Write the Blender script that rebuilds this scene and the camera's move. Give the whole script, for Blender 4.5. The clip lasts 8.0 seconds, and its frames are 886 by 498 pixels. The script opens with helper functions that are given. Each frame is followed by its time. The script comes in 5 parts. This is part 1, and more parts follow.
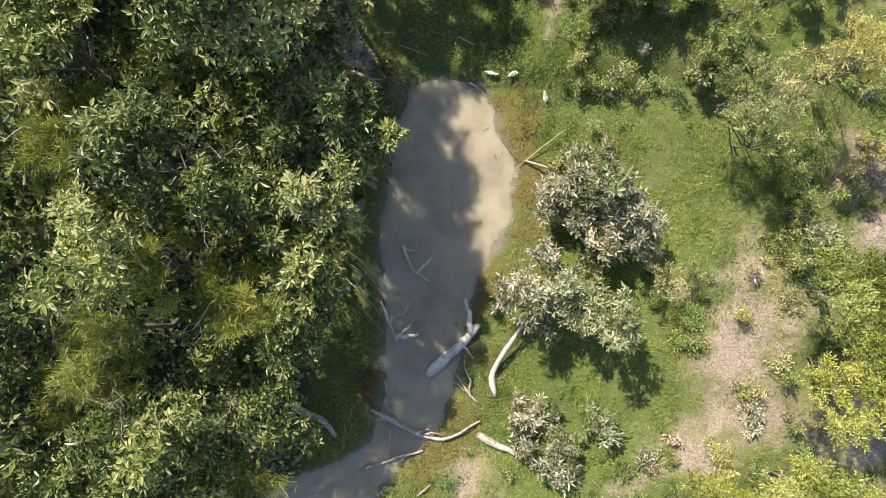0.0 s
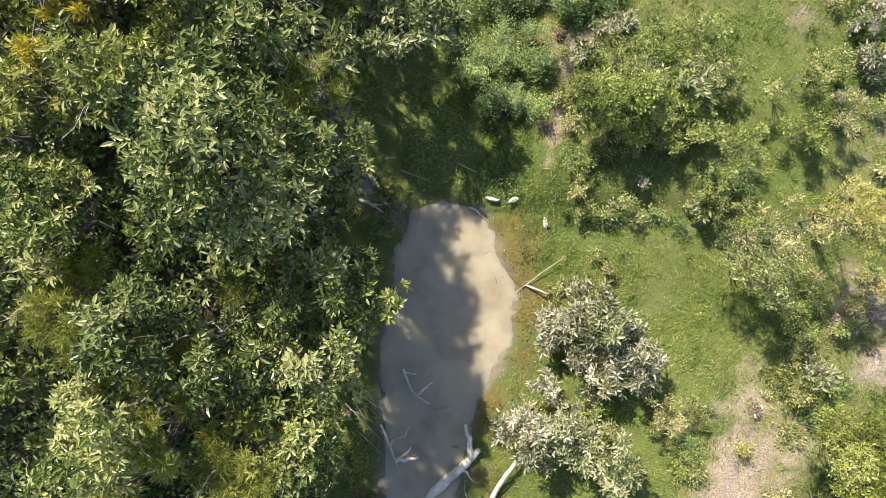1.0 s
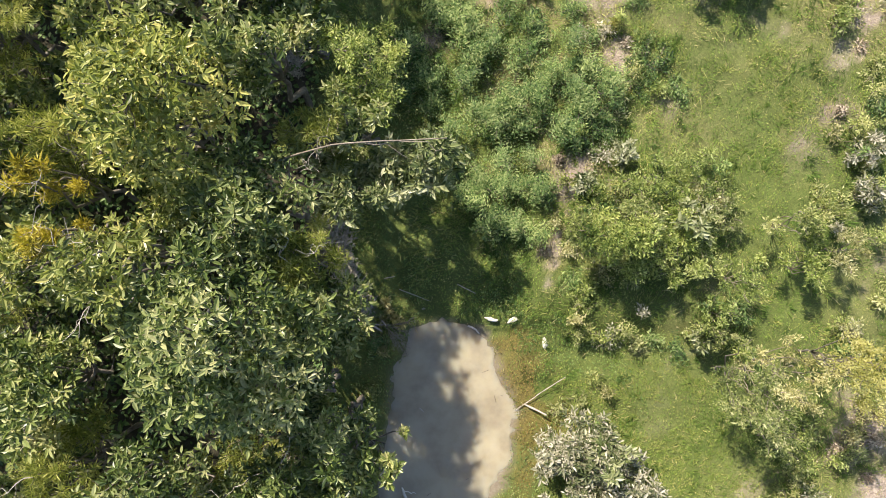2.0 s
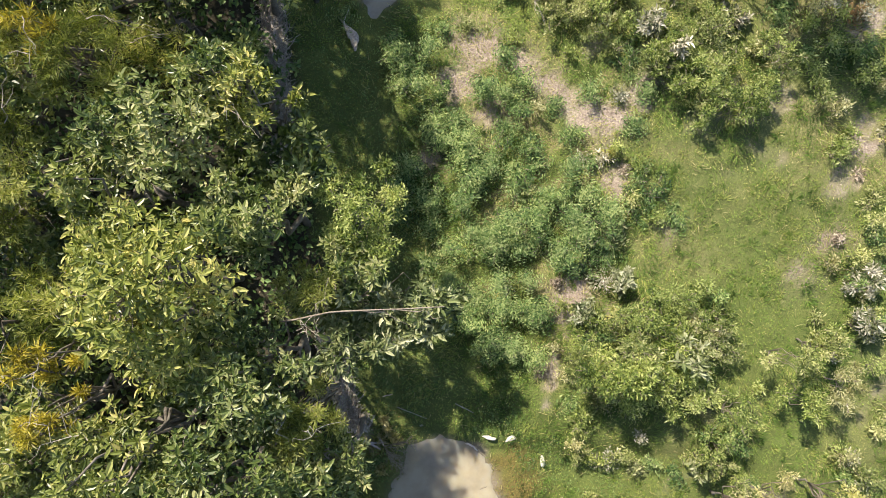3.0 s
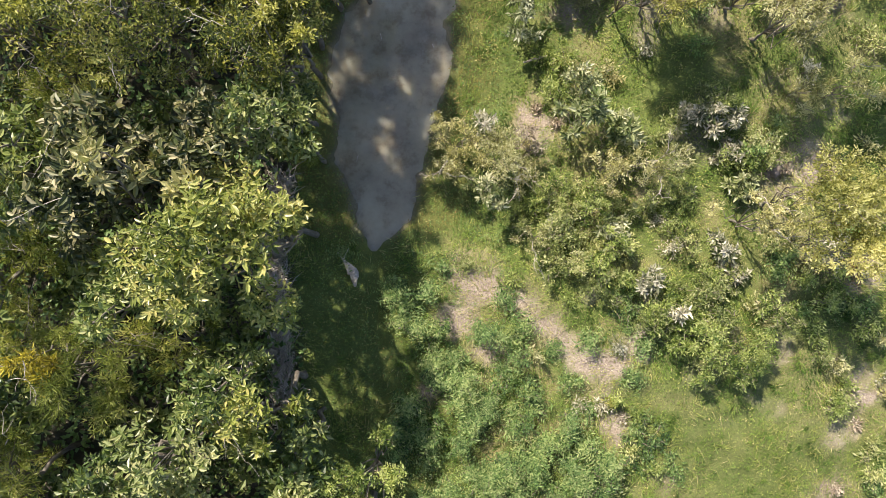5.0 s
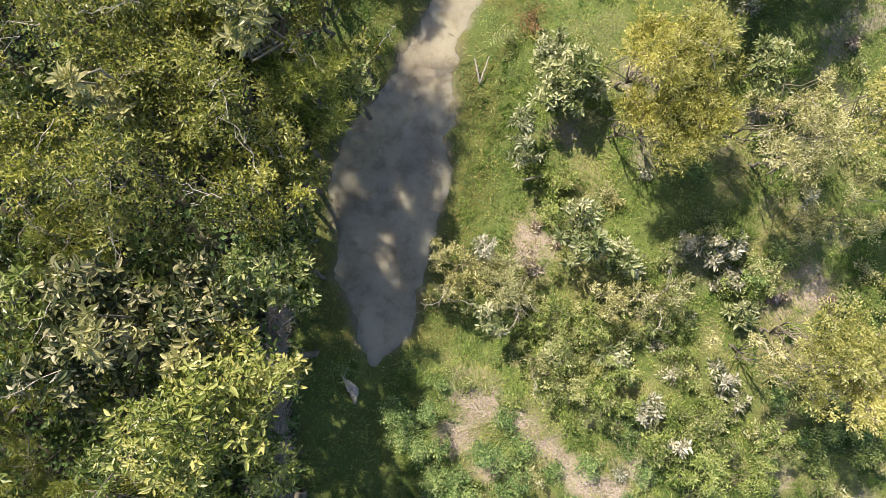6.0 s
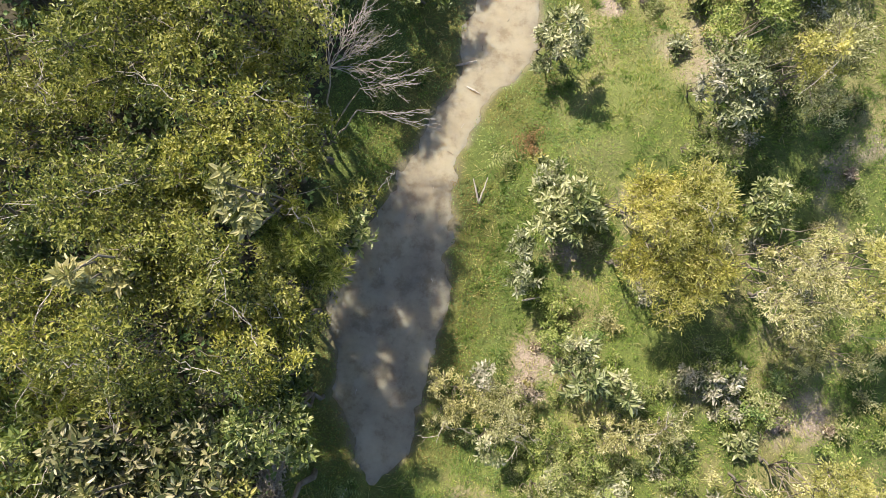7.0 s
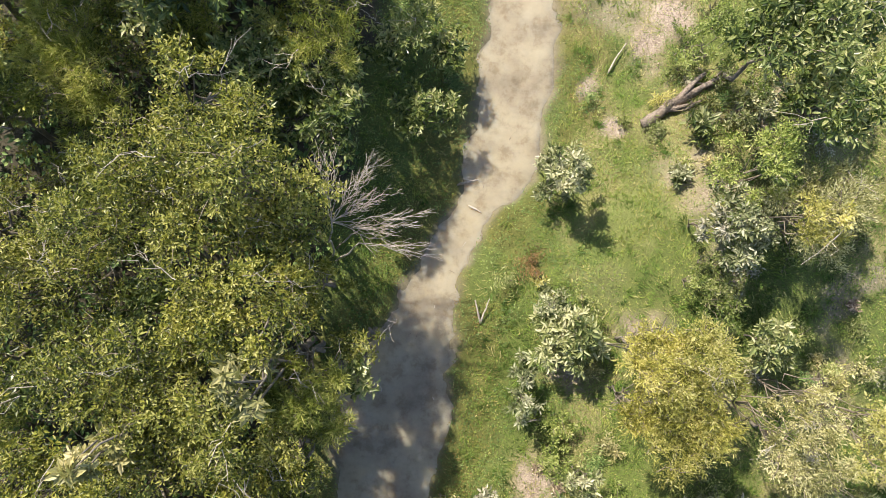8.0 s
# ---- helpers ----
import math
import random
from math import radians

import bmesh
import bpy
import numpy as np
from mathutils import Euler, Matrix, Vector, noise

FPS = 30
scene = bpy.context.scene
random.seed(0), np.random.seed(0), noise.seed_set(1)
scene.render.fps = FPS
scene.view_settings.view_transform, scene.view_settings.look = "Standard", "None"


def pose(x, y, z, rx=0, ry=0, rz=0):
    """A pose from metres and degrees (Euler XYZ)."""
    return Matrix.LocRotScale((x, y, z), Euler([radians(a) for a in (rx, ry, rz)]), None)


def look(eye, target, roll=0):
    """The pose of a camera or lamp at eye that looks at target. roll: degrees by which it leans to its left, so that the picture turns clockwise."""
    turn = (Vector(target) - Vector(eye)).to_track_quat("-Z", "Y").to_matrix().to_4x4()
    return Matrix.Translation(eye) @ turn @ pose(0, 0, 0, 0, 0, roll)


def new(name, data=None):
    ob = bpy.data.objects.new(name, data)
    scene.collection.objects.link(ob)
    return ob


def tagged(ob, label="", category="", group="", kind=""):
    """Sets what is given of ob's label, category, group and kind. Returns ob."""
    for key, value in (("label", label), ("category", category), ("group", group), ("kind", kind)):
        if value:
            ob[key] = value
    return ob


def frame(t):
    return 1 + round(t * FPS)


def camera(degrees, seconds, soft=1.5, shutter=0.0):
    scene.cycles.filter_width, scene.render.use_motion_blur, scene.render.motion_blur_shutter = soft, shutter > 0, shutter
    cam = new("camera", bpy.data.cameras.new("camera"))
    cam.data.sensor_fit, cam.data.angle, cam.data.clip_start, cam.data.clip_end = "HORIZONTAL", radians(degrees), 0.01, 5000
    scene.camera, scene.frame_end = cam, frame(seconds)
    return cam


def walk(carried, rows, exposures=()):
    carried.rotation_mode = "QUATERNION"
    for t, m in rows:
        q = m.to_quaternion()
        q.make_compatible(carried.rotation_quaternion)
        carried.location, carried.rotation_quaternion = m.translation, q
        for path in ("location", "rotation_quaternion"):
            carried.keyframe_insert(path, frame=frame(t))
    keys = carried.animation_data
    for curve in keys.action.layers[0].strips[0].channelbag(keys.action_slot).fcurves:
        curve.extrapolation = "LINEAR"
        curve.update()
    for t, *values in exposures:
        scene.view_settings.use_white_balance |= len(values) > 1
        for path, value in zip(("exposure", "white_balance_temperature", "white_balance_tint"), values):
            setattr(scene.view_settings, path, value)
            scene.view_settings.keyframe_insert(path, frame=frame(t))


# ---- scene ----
cam = camera(69.5, 8.0, soft=0.85)
METRES, EYE, TILT, LEAN, TURN = 23.0, 16.0, -91.0, 0.0, 0.0
ROWS = [
    (0.0, 0.0, 0.0, 0.0, -0.0, 0.0, -0.0),
    (0.5, 0.0003, -0.0014, 0.0647, 0.03, 0.25, -0.05),
    (1.0, -0.0006, -0.0025, 0.1285, 0.0, 0.48, -0.12),
    (1.5, -0.0013, -0.0037, 0.1913, -0.05, 0.7, -0.16),
    (3.0, -0.0002, -0.0067, 0.3824, -0.15, 0.73, -0.21),
    (3.5, -0.0001, -0.0078, 0.4444, -0.2, 0.79, -0.24),
    (4.0, -0.0001, -0.0092, 0.506, -0.21, 0.88, -0.25),
    (4.5, -0.0006, -0.0108, 0.5681, -0.19, 0.91, -0.3),
    (6.0, 0.0006, -0.0144, 0.7512, 0.0, 1.18, -0.37),
    (6.5, 0.0006, -0.0155, 0.8124, -0.02, 1.37, -0.39),
    (7.0, 0.0004, -0.017, 0.8745, -0.06, 1.52, -0.44),
    (7.5, -0.0006, -0.0187, 0.9364, -0.06, 1.69, -0.45),
    (8.0, -0.0015, -0.0205, 0.9997, -0.0, 1.75, -0.45),
]
walk(cam, [(t, pose(0, 0, EYE, TILT, LEAN, TURN) @ pose(METRES * x, METRES * y, METRES * z, 90 + pitch, roll, yaw)) for t, x, y, z, yaw, pitch, roll in ROWS],
     [(0.0, 1.03), (0.5, 1.17), (8.0, 1.15)])

# ---- world, sun, exposure ----
SUN_WAY = Vector((-0.53, 0.81, 1.0)).normalized()      # towards the sun
world = bpy.data.worlds.new("world")
scene.world = world
world.use_nodes = True
wn = world.node_tree.nodes
sky = wn.new("ShaderNodeTexSky")
sky.sky_type = 'NISHITA'
sky.sun_disc = False
sky.sun_elevation = math.asin(SUN_WAY.z)
sky.sun_rotation = math.atan2(SUN_WAY.x, SUN_WAY.y)
world.node_tree.links.new(sky.outputs[0], wn["Background"].inputs[0])
wn["Background"].inputs[1].default_value = 0.104
sun_data = bpy.data.lights.new("sun", 'SUN')
sun_data.energy = 4.7
sun_data.angle = radians(0.8)
sun_data.color = (1.0, 0.9, 0.72)
sun = new("sun", sun_data)
sun.matrix_world = look(SUN_WAY * 60, (0, 0, 0))


# ---- numeric helpers ----
RNG = np.random.default_rng(11)
LATTICE = np.random.default_rng(5).random((256, 256))


def vnoise(x, y, scale, seed=0):
    """Smooth value noise in 0..1, one octave, with features of that many metres."""
    u, v = np.asarray(x) / scale + 37.2 * seed + 500, np.asarray(y) / scale + 11.7 * seed + 500
    i, j = np.floor(u).astype(int), np.floor(v).astype(int)
    fu, fv = u - i, v - j
    fu, fv = fu * fu * (3 - 2 * fu), fv * fv * (3 - 2 * fv)
    a, b = LATTICE[i % 256, j % 256], LATTICE[(i + 1) % 256, j % 256]
    c, d = LATTICE[i % 256, (j + 1) % 256], LATTICE[(i + 1) % 256, (j + 1) % 256]
    return (a * (1 - fu) + b * fu) * (1 - fv) + (c * (1 - fu) + d * fu) * fv


def fbm(x, y, scale, seed=0):
    return (vnoise(x, y, scale, seed) * 0.5 + vnoise(x, y, scale / 2.1, seed + 1) * 0.3
            + vnoise(x, y, scale / 4.3, seed + 2) * 0.2)


def smooth(v):
    v = np.clip(v, 0, 1)
    return v * v * (3 - 2 * v)


# The creek: y, left bank, right bank.
CREEK = [
    (-30, -16, -12), (-14, -8.5, -5.0), (-8, -6.0, -2.6), (-6.4, -4.4, -1.65), (-5.6, -2.6, -0.95),
    (-5.2, -1.9, -0.4), (-4.5, -1.6, 0.1), (-3.4, -1.5, 0.25), (-2.1, -1.48, 0.62), (-1.2, -1.6, 0.78),
    (-0.3, -1.6, 1.35), (0.7, -1.5, 1.72), (1.7, -1.3, 1.85), (2.5, -1.15, 1.5), (3.2, -0.95, 1.25),
    (3.65, -0.82, 0.98), (3.82, -0.72, 0.8), (3.95, -0.3, 0.3), (4.05, -0.05, -0.05), (4.6, -1.1, -1.1), (14.2, -1.6, -1.62), (14.7, -1.78, -1.3),
    (15.3, -2.05, -0.71), (16.55, -2.54, -0.5), (18.65, -2.8, 0.03), (20.0, -2.6, 0.14), (21.7, -1.25, 0.2),
    (22.8, -0.65, 0.45), (23.9, -0.05, 1.0), (24.9, 0.45, 2.2), (27.6, 0.87, 2.7), (29.4, 1.1, 2.7),
    (60, 9, 12)]
CREEK_Y, CREEK_L, CREEK_R = np.array(CREEK).T


def shore(x, y):
    """How far inside the water's outline (plus) or outside it (minus), across the creek."""
    left, right = np.interp(y, CREEK_Y, CREEK_L), np.interp(y, CREEK_Y, CREEK_R)
    wob = (fbm(x, y, 0.7, 3) - 0.5) * 0.42
    s = np.minimum(x - left, right - x)
    return np.where(s > -0.4, s + wob * smooth((right - left) / 0.5), s)


def marshy(x, y):
    """1 on wet ground beside the pools, less beside the upper one."""
    width = np.interp(y, CREEK_Y, CREEK_R) - np.interp(y, CREEK_Y, CREEK_L)
    far_side = smooth((np.interp(y, CREEK_Y, CREEK_L) + 0.4 * width - x) / 0.3) * (np.asarray(y) < 4.2)
    return smooth((width - 0.4) / 0.6) * np.where(np.asarray(y) > 9, 0.4, 1.0) * (1 - 0.85 * far_side)


def level(y):
    return -0.03 + 0.23 * smooth((np.asarray(y) - 7.0) / 6.0)


def gz(x, y):
    """Height of the ground."""
    x, y = np.asarray(x, float), np.asarray(y, float)
    s = shore(x, y)
    d = np.maximum(-s, 0)
    up = smooth((y - 18) / 6)
    bank = 0.09 * smooth(d / 0.35) + (1.15 + 0.25 * up) * smooth((d - 0.5) / (7.0 - 2.5 * up)) + 0.5 * smooth((d - 12) / 60)
    bumps = (fbm(x, y, 1.6, 9) - 0.5) * 0.22 * smooth(d / 1.2) + (fbm(x, y, 0.4, 14) - 0.5) * 0.1
    return level(y) + bank + bumps - 0.4 * smooth(s / 0.8)


def blobs(x, y, rows, seed):
    """A mask with ragged edges, made of discs (x, y, radius)."""
    m = np.zeros(np.shape(x))
    x, y = x + (fbm(x, y, 1.1, seed + 11) - 0.5) * 0.9, y + (fbm(x, y, 1.1, seed + 17) - 0.5) * 0.9
    wob = (fbm(x, y, 0.9, seed) - 0.5) * 1.5 + (vnoise(x, y, 0.16, seed + 5) - 0.5) * 0.5
    for bx, by, r in rows:
        m = np.maximum(m, 1.35 - np.hypot(x - bx, y - by) / (1.28 * r) + wob)
    return smooth(m)


# Bare earth and mown-looking lawn: x, y, radius.
SOIL_NEAR = [(7.26, -1.85, 0.78), (7.03, -2.91, 0.85), (7.89, -2.23, 0.71), (6.56, -3.99, 0.59), (7.41, -3.95, 0.85), (7.25, -0.67, 0.59),
             (5.72, -4.99, 0.47), (9.9, 1.6, 0.6), (10.05, 0.37, 0.6), (0.65, -6.17, 0.49), (2.62, 5.1, 0.1), (2.72, 5.5, 0.1), (2.6, 5.85, 0.12), (2.66, 6.2, 0.12), (2.75, 6.6, 0.13), (-1.75, 4.15, 0.34), (10.0, -4.7, 0.8)]
SOIL_MID = [(3.89, 10.21, 0.36), (2.02, 13.4, 0.28), (2.44, 12.88, 0.3), (1.2, 11.93, 0.4), (0.28, 12.74, 0.3), (2.85, 12.45, 0.24), (3.25, 12.0, 0.3), (3.75, 11.55, 0.46), (3.8, 10.9, 0.28),
            (4.43, 12.58, 0.44), (2.95, 7.2, 0.26), (3.05, 7.6, 0.36), (8.95, 8.95, 0.5), (8.4, 8.25, 0.36), (9.27, 10.27, 0.34), (9.79, 11.31, 0.32), (9.8, 14.1, 0.55),
            (-0.07, 10.98, 0.2), (0.63, 13.65, 0.38), (1.1, 13.7, 0.3)]
SOIL_FAR = [(2.4, 17.5, 0.5), (2.25, 17.0, 0.36), (3.14, 20.17, 0.38), (8.41, 16.44, 0.55), (5.55, 24.2, 0.32), (4.79, 27.92, 0.36), (5.35, 28.69, 0.42),
            (5.42, 24.62, 0.34), (5.85, 24.21, 0.27), (4.69, 21.36, 0.5), (6.28, 22.34, 0.26), (8.9, 20.56, 0.34), (4.03, 26.17, 0.24), (3.5, 27.17, 0.24)]
LAWN = [(5.92, 1.17, 1.2), (5.55, 2.24, 1.1), (6.63, 1.55, 1.0), (3.69, -3.21, 1.1), (4.59, -3.85, 1.2), (3.02, -4.5, 0.7), (5.58, -3.65, 0.7), (7.71, 6.9, 0.9),
        (7.34, 8.21, 1.0), (7.09, 9.4, 1.1), (7.96, 4.7, 0.9), (6.28, 10.29, 0.8), (7.24, 10.66, 1.1), (7.12, 8.97, 1.3), (7.37, 7.54, 1.0),
        (6.75, 11.2, 0.8), (8.2, 7.7, 0.7), (8.3, 9.6, 0.7), (4.3, 23.54, 1.2), (5.31, 23.27, 0.9), (3.79, 22.43, 0.85), (1.31, 23.39, 0.85), (0.63, 20.29, 0.65), (0.94, 20.0, 0.7),
        (0.67, 18.45, 0.65), (0.79, 21.54, 0.7), (0.51, 18.84, 0.8), (0.2, 5.2, 1.4), (-0.8, 6.4, 1.2), (-0.9, 5.0, 1.0)]


def lawn(x, y):
    """1 on short clean sward, where no scrub grows."""
    return blobs(x, y, LAWN, 61)


def soil(x, y):
    bare = blobs(x, y, SOIL_NEAR + SOIL_MID + SOIL_FAR, 21)
    bare = bare * (0.12 + 0.88 * smooth((fbm(x, y, 0.75, 25) - 0.24) / 0.2))
    return np.maximum(bare, 0.55 * smooth((fbm(x, y, 1.3, 31) - 0.62) / 0.14) * smooth((x - 2.2) / 2) * (x < 13)) * (1 - 0.8 * lawn(x, y))


def dry(x, y):
    """1 where the turf has withered to straw."""
    fringe = 0.75 * blobs(x, y, [(a, b, 1.7 * r) for a, b, r in SOIL_NEAR + SOIL_MID + SOIL_FAR], 21) * smooth((fbm(x, y, 0.5, 37) - 0.3) / 0.25)
    among = 0.8 * smooth((fbm(x, y, 0.5, 121) - 0.48) / 0.1) * smooth((x - 0.6) / 0.6) * smooth((4.4 - x) / 0.6) * smooth((y - 6.8) / 1.0) * smooth((13.8 - y) / 1.0)
    far_bank = 0.6 * smooth((fbm(x, y, 0.7, 123) - 0.47) / 0.12) * smooth((y - 21.5) / 3) * smooth((x - 1.8) / 0.8) * (x < 14)
    return np.maximum(far_bank, np.maximum(np.maximum(fringe, among), 0.7 * smooth((fbm(x, y, 2.2, 33) - 0.51) / 0.18) * smooth((x - 1.6 - 0.8 * vnoise(x, y, 2, 36)) / 1.2) * (0.35 + 0.65 * smooth((y - 4) / 10))) * (x < 14) * (1 - 0.8 * lawn(x, y)))


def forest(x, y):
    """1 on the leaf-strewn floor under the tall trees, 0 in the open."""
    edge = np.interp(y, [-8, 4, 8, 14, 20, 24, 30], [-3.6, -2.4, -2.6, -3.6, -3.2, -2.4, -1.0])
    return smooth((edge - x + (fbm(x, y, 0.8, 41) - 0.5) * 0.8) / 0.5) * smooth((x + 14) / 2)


# ---- mesh helpers ----
def quads(name, verts, faces, tone=None, flat=True):
    """A mesh from arrays of vertices and four-cornered faces, with one tone a vertex."""
    verts, faces = np.asarray(verts, np.float32), np.asarray(faces, np.int32)
    me = bpy.data.meshes.new(name)
    me.vertices.add(len(verts))
    me.vertices.foreach_set("co", verts.ravel())
    me.loops.add(faces.size)
    me.loops.foreach_set("vertex_index", faces.ravel())
    me.polygons.add(len(faces))
    me.polygons.foreach_set("loop_start", np.arange(len(faces), dtype=np.int32) * 4)
    me.polygons.foreach_set("use_smooth", np.full(len(faces), not flat))
    me.update(calc_edges=True)
    if tone is not None:
        me.attributes.new("tone", 'FLOAT', 'POINT').data.foreach_set("value", np.asarray(tone, np.float32))
    return me


def unit(v):
    return v / np.maximum(np.linalg.norm(v, axis=-1, keepdims=True), 1e-9)


def tube(points, radii, sides=6, rough=0.0, rng=RNG):
    """A tapered round limb along points, closed at both ends: vertices and faces."""
    points, radii = np.asarray(points, float), np.asarray(radii, float)
    n = len(points)
    way = unit(np.gradient(points, axis=0))
    ref = np.where(np.abs(way[:, 2:3]) > 0.9, [[1.0, 0, 0]], [[0, 0, 1.0]])
    a = unit(np.cross(way, ref))
    b = np.cross(way, a)
    ang = np.linspace(0, 2 * np.pi, sides, endpoint=False)
    wob = 1 + rough * (rng.random((n, sides)) - 0.5)
    ring = (np.cos(ang)[None, :, None] * a[:, None] + np.sin(ang)[None, :, None] * b[:, None]) * (radii[:, None] * wob)[..., None]
    verts = (points[:, None] + ring).reshape(-1, 3)
    k = np.arange(sides)
    rows = np.arange(n - 1)[:, None] * sides
    faces = np.stack([rows + k, rows + (k + 1) % sides, rows + sides + (k + 1) % sides, rows + sides + k], -1).reshape(-1, 4)
    ends = []
    for start, flip in ((0, True), ((n - 1) * sides, False)):
        c = len(verts)
        verts = np.vstack([verts, points[0 if flip else -1] + (way[-1] * radii[-1] * 0.5 if not flip else -way[0] * radii[0] * 0.3)])
        for i in range(0, sides, 2):
            q = [c, start + i, start + (i + 1) % sides, start + (i + 2) % sides]
            ends.append(q[::-1] if flip else q)
    return verts, np.vstack([faces, ends])


def wire(points, radii, rng=RNG):
    """A thin three-sided twig along points, open at its ends."""
    points, radii = np.asarray(points, float), np.asarray(radii, float)
    n = len(points)
    way = unit(np.gradient(points, axis=0))
    ref = np.where(np.abs(way[:, 2:3]) > 0.9, [[1.0, 0, 0]], [[0, 0, 1.0]])
    a = unit(np.cross(way, ref))
    b = np.cross(way, a)
    ang = np.arange(3) * 2.094
    verts = (points[:, None] + (np.cos(ang)[None, :, None] * a[:, None] + np.sin(ang)[None, :, None] * b[:, None]) * radii[:, None, None]).reshape(-1, 3)
    k, rows = np.arange(3), np.arange(n - 1)[:, None] * 3
    return verts, np.stack([rows + k, rows + (k + 1) % 3, rows + 3 + (k + 1) % 3, rows + 3 + k], -1).reshape(-1, 4)


def merge(pieces):
    verts, faces, count = [], [], 0
    for v, f in pieces:
        verts.append(v)
        faces.append(np.asarray(f) + count)
        count += len(v)
    return np.vstack(verts), np.vstack(faces)


def bend(a, b, n=5, sag=0.1, rng=RNG):
    """A crooked line of n points from a to b."""
    a, b = np.asarray(a, float), np.asarray(b, float)
    k = np.linspace(0, 1, n)[:, None]
    size = np.linalg.norm(b - a)
    off = rng.normal(0, sag * size * 0.5, (n, 3)) * np.sin(np.pi * k)
    return a + (b - a) * k + off


def part(name, mesh, material, parent, label=""):
    """One mesh as one part of a thing."""
    ob = new(name, mesh)
    if not mesh.materials:
        mesh.materials.append(material)
    ob.parent = parent
    return tagged(ob, label)


def thing(name, x, y, z, label, category, group=""):
    """An empty at the base of a thing, for its parts."""
    ob = new(name)
    ob.location = (x, y, z)
    ob.empty_display_size = 0.2
    return tagged(ob, label, category, group)


# ---- materials ----
def nodes_of(name):
    mat = bpy.data.materials.new(name)
    mat.use_nodes = True
    nt = mat.node_tree
    return mat, nt.nodes, nt.links, nt.nodes["Principled BSDF"]


def ramp(nodes, stops):
    r = nodes.new("ShaderNodeValToRGB")
    while len(r.color_ramp.elements) < len(stops):
        r.color_ramp.elements.new(0.5)
    for e, (p, c) in zip(r.color_ramp.elements, stops):
        e.position, e.color = p, (*c, 1)
    return r


def texture(nodes, links, scale, detail=4, rough=0.6, stretch=None):
    co = nodes.new("ShaderNodeTexCoord")
    n = nodes.new("ShaderNodeTexNoise")
    n.inputs["Scale"].default_value, n.inputs["Detail"].default_value, n.inputs["Roughness"].default_value = scale, detail, rough
    if stretch:
        m = nodes.new("ShaderNodeMapping")
        m.inputs["Scale"].default_value = stretch
        links.new(co.outputs["Object"], m.inputs[0])
        links.new(m.outputs[0], n.inputs["Vector"])
    else:
        links.new(co.outputs["Object"], n.inputs["Vector"])
    return n


def leaf_material(name, stops, glow=0.3, gloss=0.42):
    """Leaves: each its own tone, some light through the blade, a waxy sheen."""
    mat, nodes, links, p = nodes_of(name)
    at = nodes.new("ShaderNodeAttribute")
    at.attribute_name = "tone"
    col = ramp(nodes, stops)
    links.new(at.outputs["Fac"], col.inputs[0])
    mott = texture(nodes, links, 40, 3)
    mix = nodes.new("ShaderNodeMixRGB")
    mix.blend_type = 'MULTIPLY'
    mix.inputs[0].default_value = 0.5
    shade = ramp(nodes, [(0.3, (0.6, 0.6, 0.55)), (0.65, (1.15, 1.12, 1.05))])
    links.new(mott.outputs[0], shade.inputs[0])
    links.new(col.outputs[0], mix.inputs[1])
    links.new(shade.outputs[0], mix.inputs[2])
    info = nodes.new("ShaderNodeObjectInfo")
    each = ramp(nodes, [(0.0, (0.8, 0.83, 0.8)), (0.5, (1.0, 1.0, 1.0)), (1.0, (1.16, 1.13, 1.05))])
    own = nodes.new("ShaderNodeMixRGB")
    own.blend_type = 'MULTIPLY'
    own.inputs[0].default_value = 1
    links.new(info.outputs["Random"], each.inputs[0])
    links.new(mix.outputs[0], own.inputs[1])
    links.new(each.outputs[0], own.inputs[2])
    mix = own
    links.new(mix.outputs[0], p.inputs["Base Color"])
    p.inputs["Roughness"].default_value = gloss
    p.inputs["Specular IOR Level"].default_value = 0.5 if gloss < 0.7 else 0.25
    tr = nodes.new("ShaderNodeBsdfTranslucent")
    tint = nodes.new("ShaderNodeMixRGB")
    tint.blend_type = 'MULTIPLY'
    tint.inputs[0].default_value = 1
    tint.inputs[2].default_value = (1.25, 1.3, 0.7, 1)
    links.new(mix.outputs[0], tint.inputs[1])
    links.new(tint.outputs[0], tr.inputs[0])
    ms = nodes.new("ShaderNodeMixShader")
    ms.inputs[0].default_value = glow
    links.new(p.outputs[0], ms.inputs[1])
    links.new(tr.outputs[0], ms.inputs[2])
    links.new(ms.outputs[0], nodes["Material Output"].inputs[0])
    return mat


